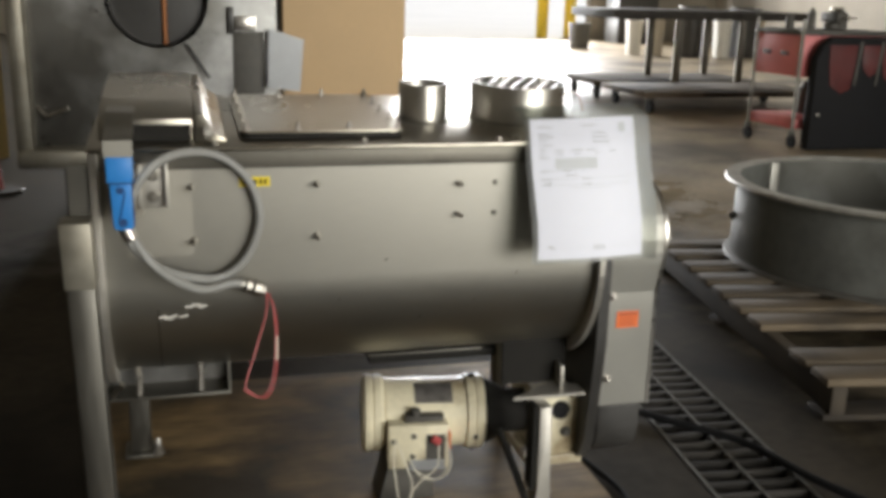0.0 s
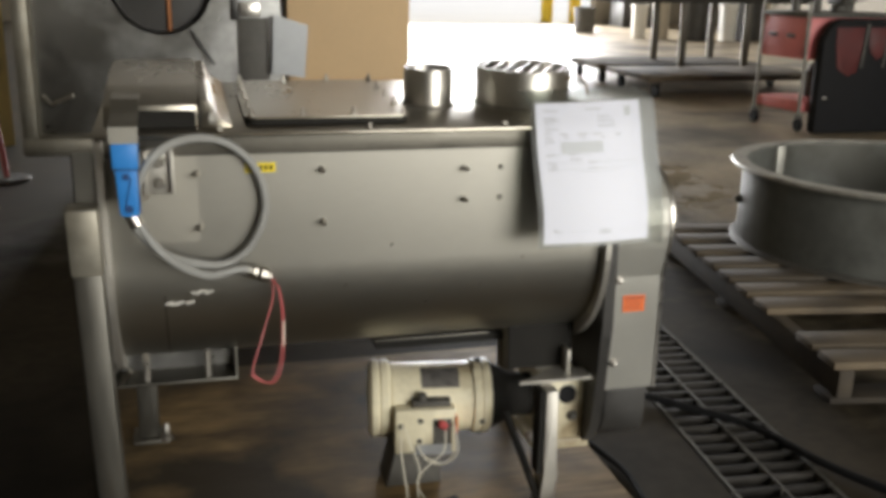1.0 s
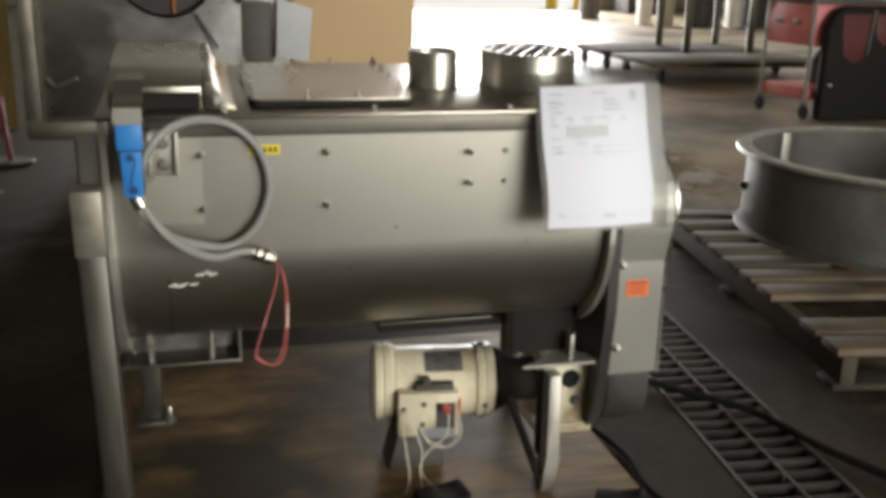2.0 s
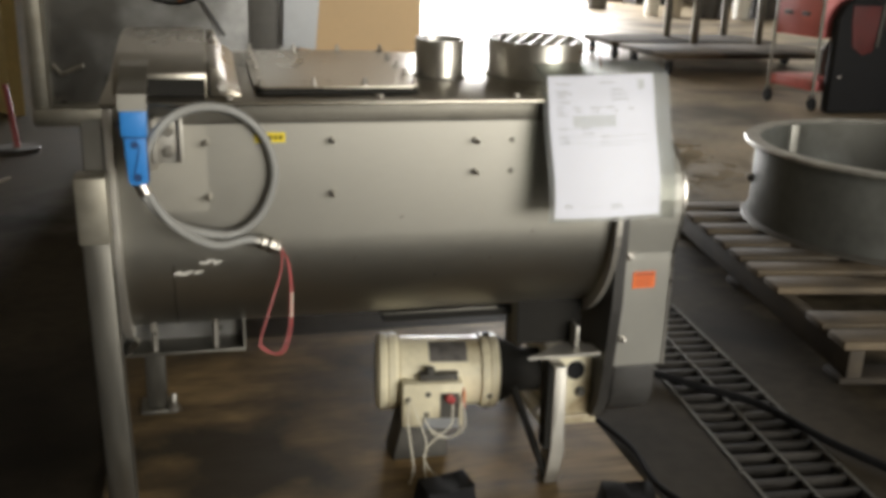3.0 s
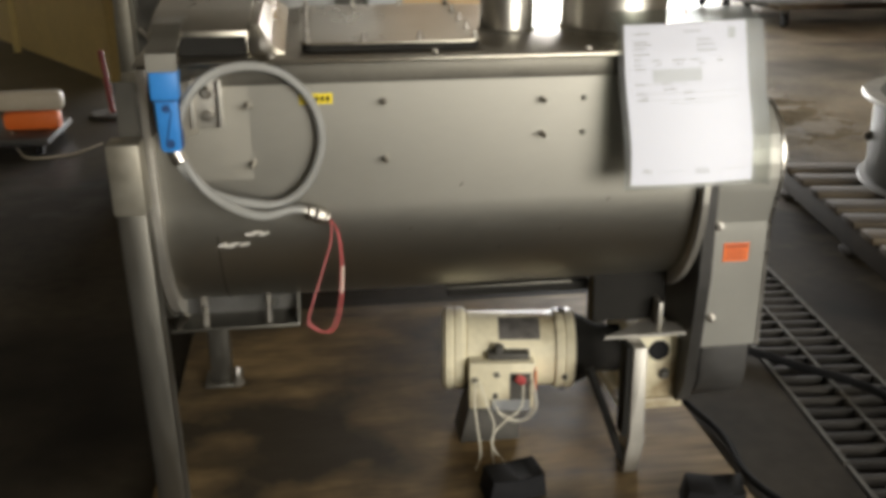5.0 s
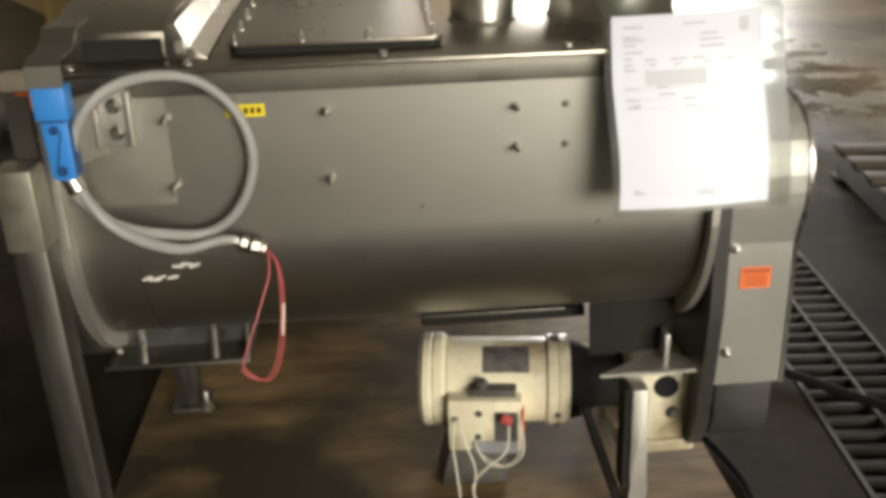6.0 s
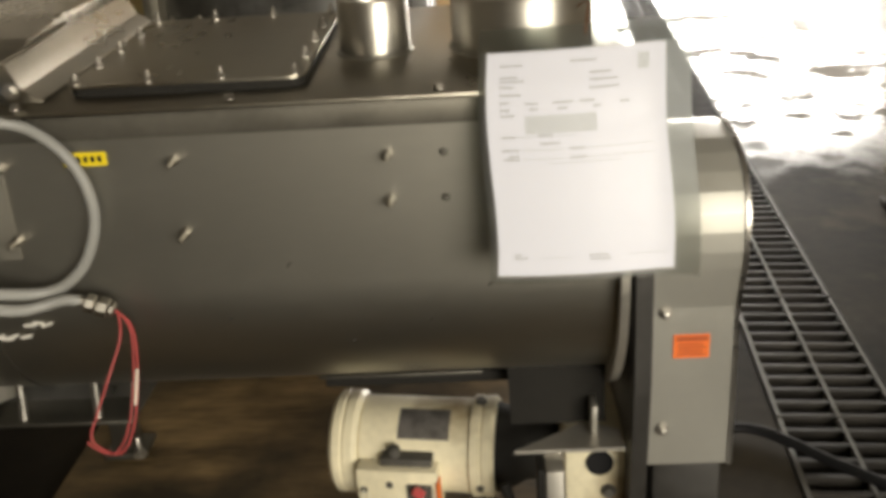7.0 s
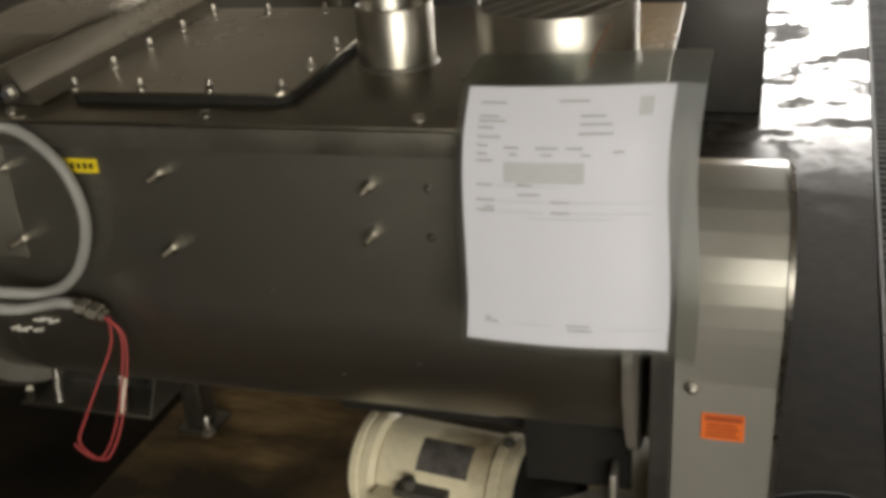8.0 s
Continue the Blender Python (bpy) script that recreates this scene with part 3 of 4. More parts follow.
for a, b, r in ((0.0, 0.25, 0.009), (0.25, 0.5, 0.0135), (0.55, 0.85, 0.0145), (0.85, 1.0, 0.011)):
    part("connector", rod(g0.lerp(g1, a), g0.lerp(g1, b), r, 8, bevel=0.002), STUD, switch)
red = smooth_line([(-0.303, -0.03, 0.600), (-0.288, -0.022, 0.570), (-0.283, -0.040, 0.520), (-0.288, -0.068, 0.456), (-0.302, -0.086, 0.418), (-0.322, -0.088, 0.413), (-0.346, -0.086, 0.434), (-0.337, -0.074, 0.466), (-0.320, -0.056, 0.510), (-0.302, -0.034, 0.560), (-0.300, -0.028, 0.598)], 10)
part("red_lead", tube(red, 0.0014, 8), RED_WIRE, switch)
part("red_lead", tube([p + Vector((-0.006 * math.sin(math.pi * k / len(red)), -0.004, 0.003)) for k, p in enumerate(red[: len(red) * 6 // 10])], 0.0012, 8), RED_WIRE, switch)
# the switch stands proud on a bent plate, shifted towards the opening camera position to fit its view; the coil runs
# back from it
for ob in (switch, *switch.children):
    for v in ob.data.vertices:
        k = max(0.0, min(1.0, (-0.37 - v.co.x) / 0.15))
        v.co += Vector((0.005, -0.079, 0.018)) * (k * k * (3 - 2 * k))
part("switch_plate", slab([(-0.560, -0.094), (-0.556, -0.098), (-0.512, -0.012), (-0.512, -0.002), (-0.518, -0.002), (-0.518, -0.010)], "z", 0.752, 0.845, bevel=0.001), FLANGE, mixer, "bent steel switch mounting plate")
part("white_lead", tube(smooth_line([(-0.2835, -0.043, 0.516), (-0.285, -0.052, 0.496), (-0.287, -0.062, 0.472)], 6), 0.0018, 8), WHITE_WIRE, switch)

# belt guard and its backing
front = [(0.068, 0.256), (0.068, 0.522), (0.046, 0.590), (0.041, 0.615), (0.040, 0.645), (0.044, 0.672), (0.055, 0.699), (0.074, 0.722), (0.100, 0.741), (0.135, 0.753), (0.20, 0.760)]
back = [(0.24, 0.754), (0.29, 0.728), (0.335, 0.68), (0.355, 0.62), (0.35, 0.55), (0.345, 0.50), (0.345, 0.256)]
guard = part("belt_guard", slab(front + back, "x", 0.430, 0.552, bevel=0.002), GUARD, mixer, "light grey sheet metal belt guard")
part("guard_lip", shell(front, "x", 0.552, 0.558, 0.003), STEEL_BRIGHT, guard)
for z in (0.515, 0.321):
    part("bolt", hexbolt((0.452, 0.068, z), (0, -1, 0), 0.008, 0.006), BOLT, guard)
warn = part("warning_label", box(0.465, 0.517, 0.0660, 0.0678, 0.441, 0.479), ORANGE, guard, "orange warning label with dark print")
part("print", box(0.469, 0.514, 0.0652, 0.0659, 0.469, 0.476), ORANGE_DARK, warn)
for i in range(4):
    part("print", box(0.471, 0.511 - 0.004 * (i % 2), 0.0652, 0.0659, 0.446 + i * 0.0055, 0.4485 + i * 0.0055), ORANGE_DARK, warn)
low = [(0.078, 0.30), (0.078, 0.185), (0.084, 0.160), (0.098, 0.138), (0.118, 0.122), (0.145, 0.113), (0.32, 0.11), (0.36, 0.17), (0.37, 0.30)]
part("guard_boot", slab(low, "x", 0.440, 0.548, bevel=0.012), DARK_STEEL, mixer)
part("back_plate", slab([(0.03, 0.74), (0.03, 0.42), (0.06, 0.18), (0.09, 0.125), (0.14, 0.11), (0.36, 0.11), (0.45, 0.42), (0.47, 0.74)], "x", 0.404, 0.428), DARK_STEEL, mixer)

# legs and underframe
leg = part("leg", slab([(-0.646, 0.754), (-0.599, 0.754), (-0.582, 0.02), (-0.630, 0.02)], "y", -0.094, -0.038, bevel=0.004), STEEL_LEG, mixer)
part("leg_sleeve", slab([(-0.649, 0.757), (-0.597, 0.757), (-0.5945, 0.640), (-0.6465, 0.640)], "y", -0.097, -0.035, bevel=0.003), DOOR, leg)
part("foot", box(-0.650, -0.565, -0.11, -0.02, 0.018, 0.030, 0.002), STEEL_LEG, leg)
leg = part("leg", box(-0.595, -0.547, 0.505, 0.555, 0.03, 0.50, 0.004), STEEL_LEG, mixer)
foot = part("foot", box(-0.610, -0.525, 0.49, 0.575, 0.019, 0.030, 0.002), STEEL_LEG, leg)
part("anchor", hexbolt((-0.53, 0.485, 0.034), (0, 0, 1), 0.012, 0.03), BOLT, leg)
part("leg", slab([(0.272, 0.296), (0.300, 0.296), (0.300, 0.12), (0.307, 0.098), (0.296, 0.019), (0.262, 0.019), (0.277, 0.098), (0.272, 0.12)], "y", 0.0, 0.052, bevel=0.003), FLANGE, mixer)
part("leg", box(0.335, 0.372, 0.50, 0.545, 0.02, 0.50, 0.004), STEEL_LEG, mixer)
# black box added for the shaded left side of the leg
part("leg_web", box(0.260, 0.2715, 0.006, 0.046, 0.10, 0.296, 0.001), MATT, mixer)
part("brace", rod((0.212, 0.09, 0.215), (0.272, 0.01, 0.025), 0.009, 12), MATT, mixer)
# coloured black for the shade beneath the trough
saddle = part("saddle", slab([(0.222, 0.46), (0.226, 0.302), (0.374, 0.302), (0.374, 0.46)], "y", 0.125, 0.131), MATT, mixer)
part("saddle_flange", slab([(0.228, 0.050), (0.395, 0.050), (0.395, 0.10), (0.352, 0.122), (0.335, 0.122)], "z", 0.296, 0.302), FLANGE, saddle)
part("saddle_rib", box(0.349, 0.357, 0.085, 0.124, 0.302, 0.352, 0.001), FLANGE, saddle)
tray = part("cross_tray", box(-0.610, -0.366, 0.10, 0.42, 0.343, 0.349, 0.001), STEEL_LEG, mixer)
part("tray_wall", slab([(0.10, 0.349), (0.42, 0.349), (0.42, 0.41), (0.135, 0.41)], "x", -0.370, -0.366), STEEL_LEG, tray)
part("tray_wall", box(-0.600, -0.372, 0.175, 0.179, 0.349, 0.42), STEEL_OLD, tray)
for x in (-0.545, -0.425):
    part("tie_bolt", rod((x, 0.115, 0.349), (x, 0.125, 0.41), 0.007, 10), STEEL_BRIGHT, tray)
part("anchor", rod((-0.596, 0.11, 0.352), (-0.575, 0.09, 0.385), 0.006, 8), BOLT, tray)
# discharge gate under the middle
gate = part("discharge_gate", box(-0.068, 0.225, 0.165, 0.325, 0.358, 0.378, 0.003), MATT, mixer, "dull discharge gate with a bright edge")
part("gate_edge", box(-0.075, 0.185, 0.150, 0.158, 0.3815, 0.3855, 0.001), STEEL_LEG, gate)

# drive motor and gearbox
motor = part("motor", lathe([(0, 0), (0.074, 0.0), (0.080, 0.006), (0.080, 0.20), (0, 0.20)], pose(-0.035, 0.205, 0.205, 0, 90, 0), 48), CREAM, mixer, "cream enamelled electric motor")
part("end_bell", lathe([(0, 0), (0.078, 0), (0.088, 0.008), (0.089, 0.020), (0.086, 0.0225), (0.086, 0.0255), (0.089, 0.028), (0.089, 0.042), (0.082, 0.05), (0, 0.05)], pose(-0.082, 0.205, 0.205, 0, 90, 0), 48), CREAM, motor)
part("flange", lathe([(0, 0), (0.084, 0), (0.086, 0.003), (0.086, 0.016), (0.083, 0.018), (0.083, 0.021), (0.086, 0.023), (0.086, 0.036), (0.080, 0.042), (0, 0.042)], pose(0.155, 0.205, 0.205, 0, 90, 0), 48), CREAM, motor)
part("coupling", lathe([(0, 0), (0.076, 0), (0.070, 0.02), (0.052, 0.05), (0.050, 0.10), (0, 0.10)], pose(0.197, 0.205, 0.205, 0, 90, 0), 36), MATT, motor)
part("eye_bolt", hexbolt((0.17, 0.205, 0.289), (0, 0, 1), 0.008), CAST, motor)
for a in (200, 250, 320):
    part("bolt", hexbolt((0.174, 0.205 + 0.086 * math.cos(radians(a)), 0.205 + 0.086 * math.sin(radians(a))), (0, math.cos(radians(a)), math.sin(radians(a))), 0.005), CAST, motor)
own = bmesh.new()
for i in range(9):
    a = radians(103 + 5 * i)
    for x in (0.036, 0.122):
        own.verts.new((x, 0.205 + 0.0808 * math.cos(a), 0.205 + 0.0808 * math.sin(a)))
own.verts.ensure_lookup_table()
for i in range(8):
    own.faces.new([own.verts[k] for k in (2 * i, 2 * i + 1, 2 * i + 3, 2 * i + 2)])
part("nameplate", own, PLATE, motor, "worn dark nameplate")
term = part("terminal_box", box(-0.026, 0.108, 0.092, 0.155, 0.118, 0.222, 0.003), CREAM, mixer, "open cream terminal box with loose leads")
part("cover", box(0.012, 0.098, 0.105, 0.150, 0.223, 0.237, 0.002), CAST, term)
part("knob", rod((0.035, 0.118, 0.226), (0.035, 0.118, 0.252), 0.011, 12, bevel=0.003), CAST, term)
part("opening", box(0.058, 0.100, 0.0905, 0.0925, 0.130, 0.200), CAST, term)
part("gasket", box(0.020, 0.100, 0.0885, 0.0905, 0.116, 0.140), GREY_SHEET, term)
for x, z in ((-0.014, 0.185), (0.030, 0.197), (0.028, 0.148)):
    part("knockout", rod((x, 0.0915, z), (x, 0.0895, z), 0.006, 12), CAST, term)
part("red_plug", rod((0.070, 0.084, 0.195), (0.088, 0.080, 0.185), 0.009, 10, bevel=0.003), RED_WIRE, term)
part("orange_tag", box(0.1085, 0.112, 0.085, 0.11, 0.165, 0.205, 0.001), ORANGE, term)
for pts in ([(-0.012, 0.085, 0.190), (-0.016, 0.06, 0.15), (-0.010, 0.05, 0.10), (-0.004, 0.03, 0.05), (-0.014, 0.01, 0.022)],
            [(-0.006, 0.085, 0.185), (0.008, 0.06, 0.15), (0.024, 0.05, 0.105), (0.020, 0.04, 0.06), (0.024, 0.02, 0.024)],
            [(0.085, 0.082, 0.185), (0.080, 0.06, 0.14), (0.05, 0.05, 0.115), (0.026, 0.045, 0.09), (0.022, 0.035, 0.06), (0.06, 0.01, 0.022)],
            [(0.105, 0.085, 0.19), (0.110, 0.06, 0.14), (0.085, 0.055, 0.112), (0.045, 0.06, 0.114), (0.022, 0.075, 0.145)],
            [(0.102, 0.085, 0.185), (0.104, 0.065, 0.135), (0.075, 0.06, 0.108), (0.03, 0.07, 0.125)]):
    part("lead", tube(smooth_line(pts, 8), 0.0016, 6), WHITE_WIRE, term)
swing = Matrix.Translation((0.257, 0.19, 0)) @ pose(0, 0, 0, 0, 0, -8) @ Matrix.Translation((-0.25, -0.19, 0))
for ob in (motor, term):
    for o in (ob, *ob.children):
        o.data.transform(swing)
gear = part("gearbox", box(0.308, 0.412, 0.11, 0.30, 0.118, 0.275, 0.010), CREAM, mixer, "cream cast gearbox")
part("gear_foot", box(0.285, 0.420, 0.10, 0.31, 0.104, 0.128, 0.004), CREAM, gear)
# black disc on the face in place of the hole's dark inside
part("bearing_hole", rod((0.364, 0.111, 0.236), (0.364, 0.106, 0.236), 0.022, 24), BLACK, gear)
part("plug", hexbolt((0.378, 0.110, 0.182), (0, -1, 0), 0.010), CAST, gear)
part("gear_shaft", rod((0.42, 0.205, 0.20), (0.445, 0.205, 0.20), 0.02, 16), STEEL_BRIGHT, gear)
part("oil_fitting", hexbolt((0.283, 0.12, 0.135), (-0.4, -1, 0), 0.010, 0.015), BOLT, gear)
part("motor_stand", slab([(-0.045, 0.02), (0.085, 0.02), (0.075, 0.125), (-0.02, 0.125)], "y", 0.16, 0.25, bevel=0.003), CAST, mixer)

# ---- order sheet in its plastic sleeve ----
# rows down the sheet: height along it, depth and height in the hall
DRAPE = [(0.045, 0.075, 0.928), (0.020, 0.030, 0.924), (0.0, -0.012, 0.914), (-0.05, -0.036, 0.871), (-0.12, -0.057, 0.805), (-0.20, -0.078, 0.727), (-0.279, -0.090, 0.652), (-0.287, -0.091, 0.644)]


def drape(x, s):
    for (s0, y0, z0), (s1, y1, z1) in zip(DRAPE, DRAPE[1:]):
        if s >= s1:
            break
    k = (s - s1) / (s0 - s1)
    bow = 0.010 * math.sin((x - 0.2) / 0.24 * math.pi) - 0.02 * max(0, (x - 0.40) / 0.06) ** 2 * -1
    tilt = 0.010 * (x - 0.2) / 0.22 * (1 + s)
    return Vector((x + 0.004 * math.sin(s * 20), y1 + (y0 - y1) * k - bow, z1 + (z0 - z1) * k + tilt * 0.6))


def sheet(x0, x1, s0, s1, off, nx=14, ns=24, ripple=0.0):
    bm = bmesh.new()
    grid = [[bm.verts.new(drape(x0 + (x1 - x0) * i / nx, s0 + (s1 - s0) * j / ns) + Vector((0, -off - ripple * noise.noise(Vector((i * 0.7, j * 0.5, 3))), 0))) for i in range(nx + 1)] for j in range(ns + 1)]
    for j in range(ns):
        for i in range(nx):
            bm.faces.new((grid[j][i], grid[j][i + 1], grid[j + 1][i + 1], grid[j + 1][i]))
    return bm


sleeve = thing("order_sheet", "printed white form in a clear sleeve hung on the mixer", "paper")
form = part("form", sheet(0.210, 0.4259, -0.279, 0.0, 0.0), PAPER, sleeve, "white printed form")


def print_bar(x, s, w, h, m=INK):
    part("print", sheet(0.210 + x, 0.210 + x + w, -s - h, -s, 0.0008, 6, 2), m, form)


for x, s, w in ((0.016, 0.016, 0.028), (0.100, 0.014, 0.032), (0.016, 0.031, 0.022), (0.016, 0.036, 0.030), (0.016, 0.043, 0.018), (0.016, 0.053, 0.026), (0.016, 0.062, 0.012), (0.016, 0.071, 0.012), (0.016, 0.078, 0.018), (0.124, 0.030, 0.026),
                (0.124, 0.039, 0.034), (0.124, 0.049, 0.036), (0.046, 0.064, 0.016), (0.080, 0.064, 0.024), (0.112, 0.064, 0.018), (0.052, 0.071, 0.010), (0.086, 0.071, 0.012), (0.128, 0.071, 0.010), (0.160, 0.068, 0.012),
                (0.016, 0.104, 0.018), (0.060, 0.103, 0.018), (0.062, 0.113, 0.024), (0.016, 0.120, 0.020), (0.096, 0.120, 0.020), (0.016, 0.131, 0.020), (0.096, 0.131, 0.020), (0.024, 0.127, 0.012), (0.020, 0.250, 0.008), (0.020, 0.254, 0.016), (0.110, 0.253, 0.024), (0.112, 0.258, 0.026)):
    print_bar(x, s, w, 0.0024)
for x, s, w in ((0.110, 0.121, 0.088), (0.110, 0.132, 0.088), (0.040, 0.121, 0.05), (0.040, 0.132, 0.05), (0.070, 0.138, 0.090), (0.036, 0.105, 0.070), (0.052, 0.255, 0.04), (0.156, 0.256, 0.050)):
    print_bar(x, s, w, 0.0012, INK_PALE)
print_bar(0.046, 0.080, 0.086, 0.022, INK_PALE)
print_bar(0.182, 0.012, 0.014, 0.020, INK_PALE)
part("sleeve_film", sheet(0.200, 0.455, -0.287, 0.045, 0.0046, 24, 36, 0.0018), SLEEVE, sleeve, "clear vinyl sleeve")
part("sleeve_back", sheet(0.200, 0.455, -0.287, 0.045, -0.004, 20, 30, 0.001), SLEEVE_BACK, sleeve, "milky back of the sleeve")
part("hang_string", tube(smooth_line([(0.333, 0.02, 0.925), (0.338, 0.045, 0.945), (0.345, 0.10, 0.955), (0.335, 0.155, 0.94)], 6), 0.0012, 6), HEMP, sleeve)

# ---- under the mixer ----
board = part("plywood_board", box(-0.672, 0.492, -0.45, 0.95, 0.0, 0.018, 0.002), PLY, smooth=False)
tagged(board, "dirty oil-stained plywood board under the mixer", "board")
for x, y, turn in ((0.03, -0.03, 8), (0.40, -0.13, -14)):
    blk = thing("rubber_block", "black rubber mounting block with steel bolt", "block", "rubber blocks", (x, y, 0.018), turn)
    part("block", slab([(-0.06, 0), (0.06, 0), (0.055, 0.055), (0.03, 0.045), (0.0, 0.045), (-0.05, 0.05)], "y", -0.035, 0.035, bevel=0.004), BLACK, blk)
    part("bolt", rod((-0.045, -0.05, 0.004), (-0.075, -0.085, 0.012), 0.005, 8), BOLT, blk)
cable = part("floor_cable", tube(smooth_line([(0.50, 0.30, 0.012), (0.53, 0.12, 0.012), (0.52, -0.06, 0.012), (0.60, -0.25, 0.012)], 8), 0.008, 8), BLACK)
tagged(cable, "black rubber cable lying on the floor", "cable")
hose = part("floor_cable", tube(smooth_line([(0.56, 0.50, 0.014), (0.72, 0.53, 0.018), (0.85, 0.40, 0.018), (0.96, 0.26, 0.018), (1.03, 0.02, 0.018), (1.2, -0.3, 0.014)], 8), 0.011, 8), BLACK)
tagged(hose, "black rubber cable lying across the drain grate", "cable")

# ---- floor beyond: pallet with the open steel drum ----
pallet = thing("wooden_pallet", "worn wooden pallet under a steel tub", "pallet", at=(1.911, 1.094, 0), turn=-9)
for i, y in enumerate((-0.765, -0.62, -0.30, -0.145, 0.02, 0.18, 0.35, 0.52, 0.68)):
    part("plank", box(-0.52, 0.75, y - 0.05 - 0.006 * (i % 3), y + 0.052, 0.104, 0.126, 0.002), PALLET, pallet)
for x in (-0.48, 0.10, 0.70):
    part("stringer", box(x - 0.022, x + 0.022, -0.815, 0.73, 0.018, 0.102, 0.003), PALLET_SHADED, pallet)
for y in (-0.765, 0.02, 0.68):
    part("plank", box(-0.52, 0.75, y - 0.05, y + 0.05, 0.0, 0.018, 0.002), PALLET_SHADED, pallet)
tub = thing("steel_tub", "large open round steel tub standing on a pallet", "tub", at=(2.275, 1.41, 0.127))
part("tub_wall", lathe([(0.600, 0.0), (0.604, 0.03), (0.600, 0.31), (0.592, 0.31), (0.590, 0.012), (0, 0.010), (0, 0.0)], Matrix(), 72), TUB, tub)
part("rim", lathe([(0.596, 0.300), (0.645, 0.304), (0.650, 0.312), (0.645, 0.320), (0.588, 0.320)], Matrix(), 72, closed=True), TUB_RIM, tub)
part("drain_fitting", rod((-0.548, 0.238, 0.16), (-0.575, 0.225, 0.16), 0.016, 14, bevel=0.004), CAST, tub)
part("foot_ring", lathe([(0.604, 0.0), (0.63, 0.0), (0.625, 0.008), (0.604, 0.014)], Matrix(), 60), RIM, tub)
part("inner_strap", box(-0.20, -0.16, 0.545, 0.57, 0.012, 0.31, 0.003), TUB_RIM, tub)

# ---- drain grates ----
first = thing("drain_grate", "dark galvanised drain grate panel set in the floor", "grate", "drain grates")
part("side_rail", box(0.006, 0.016, 0, 0.592, -0.032, 0.003), RIM, first)
part("side_rail", box(TW - 0.016, TW - 0.006, 0, 0.592, -0.032, 0.003), RIM, first)
part("middle_rail", box(TW / 2 - 0.004, TW / 2 + 0.004, 0, 0.592, -0.030, 0.003), RIM, first)
bar = None
for i in range(11):
    if bar is None:
        bar = part("cross_bar", box(0.018, TW - 0.018, -0.0065, 0.0065, -0.028, 0.0), GRATE, first)
    else:
        o = new("cross_bar", bar.data)
        o.parent = first
        bar = o
    bar.location = (0, 0.008 + i * 0.0545, 0)
slant = -math.degrees(math.atan(TSLOPE))
first.matrix_world = pose(trench_x(-1.2), -1.2, 0.0, 0, 0, slant)
for i in [*range(-11, 0), *range(1, 34)]:
    y = -1.2 + i * 0.60
    copy_thing(first, pose(trench_x(y), y, 0.0, 0, 0, slant))

# ---- background: vessel, crate, tables, tool cart, bins ----
vessel = thing("process_vessel", "large stainless vessel with a round opening and square frame", "vessel", at=(0, 0, 0))
VY = 2.9
ring = [(0.212 * math.cos(2 * math.pi * i / 48), 0.212 * math.sin(2 * math.pi * i / 48)) for i in range(48)]


def front_plate():
    bm = bmesh.new()
    x0, x1, z0, z1, cx, cz = -1.09, 0.0, 0.36, 1.75, -0.53, 1.076
    outer, inner, deep = [], [], []
    for u, v in ring:
        k = min((x1 - cx) / u if u > 1e-9 else 9, (x0 - cx) / u if u < -1e-9 else 9, (z1 - cz) / v if v > 1e-9 else 9, (z0 - cz) / v if v < -1e-9 else 9)
        outer.append(bm.verts.new((cx + u * k, VY, cz + v * k)))
        inner.append(bm.verts.new((cx + u, VY, cz + v)))
        deep.append(bm.verts.new((cx + u, VY + 0.05, cz + v)))
    for i in range(48):
        j = (i + 1) % 48
        bm.faces.new((outer[i], outer[j], inner[j], inner[i]))
        bm.faces.new((inner[i], inner[j], deep[j], deep[i]))
    return bm


part("front_plate", front_plate(), STEEL_OLD, vessel, smooth=False)
part("opening_rim", lathe([(0.212, -0.008), (0.226, -0.008), (0.226, 0.0), (0.212, 0.0)], Matrix.Translation((-0.53, VY, 1.076)) @ pose(0, 0, 0, 90, 0, 0), 48, closed=True), STEEL_OLD, vessel)
part("tank", box(-0.98, -0.02, VY + 0.052, VY + 1.0, 0.42, 1.70, 0.03), DARK_STEEL, vessel)
part("shaft", rod((-0.50, VY + 0.045, 0.86), (-0.50, VY + 0.045, 1.32), 0.012, 12), COPPER, vessel)
part("frame_post", box(-1.155, -1.080, VY - 0.10, VY + 0.02, 0.33, 1.80, 0.025), DOOR, vessel)
part("frame_foot", box(-1.155, -0.80, VY - 0.12, VY + 0.02, 0.325, 0.41, 0.02), DOOR, vessel)
part("base", box(-0.98, -0.05, VY + 0.05, VY + 0.95, 0.0, 0.42, 0.01), DARK_STEEL, vessel)
part("clamp", rod((-1.03, VY - 0.03, 0.545), (-0.93, VY - 0.06, 0.590), 0.010, 10), BOLT, vessel)
part("clamp", rod((-1.06, VY - 0.03, 0.590), (-1.025, VY - 0.05, 0.550), 0.008, 10), BOLT, vessel)
part("latch_bar", box(-0.225, -0.195, VY - 0.03, VY, 0.92, 1.04, 0.004), DARK_STEEL, vessel)
part("latch_plate", box(-0.190, -0.095, VY - 0.02, VY, 0.935, 1.00, 0.004), STEEL_BRIGHT, vessel)
# vertical band of shade on the front plate, added as a dark sheet
part("side_panel", box(-0.200, -0.060, VY - 0.012, VY - 0.001, 0.40, 0.93, 0.003), CAST, vessel)
part("strut", rod((-0.405, VY - 0.03, 0.872), (-0.312, VY - 0.05, 0.722), 0.007, 8), DARK_STEEL, vessel)
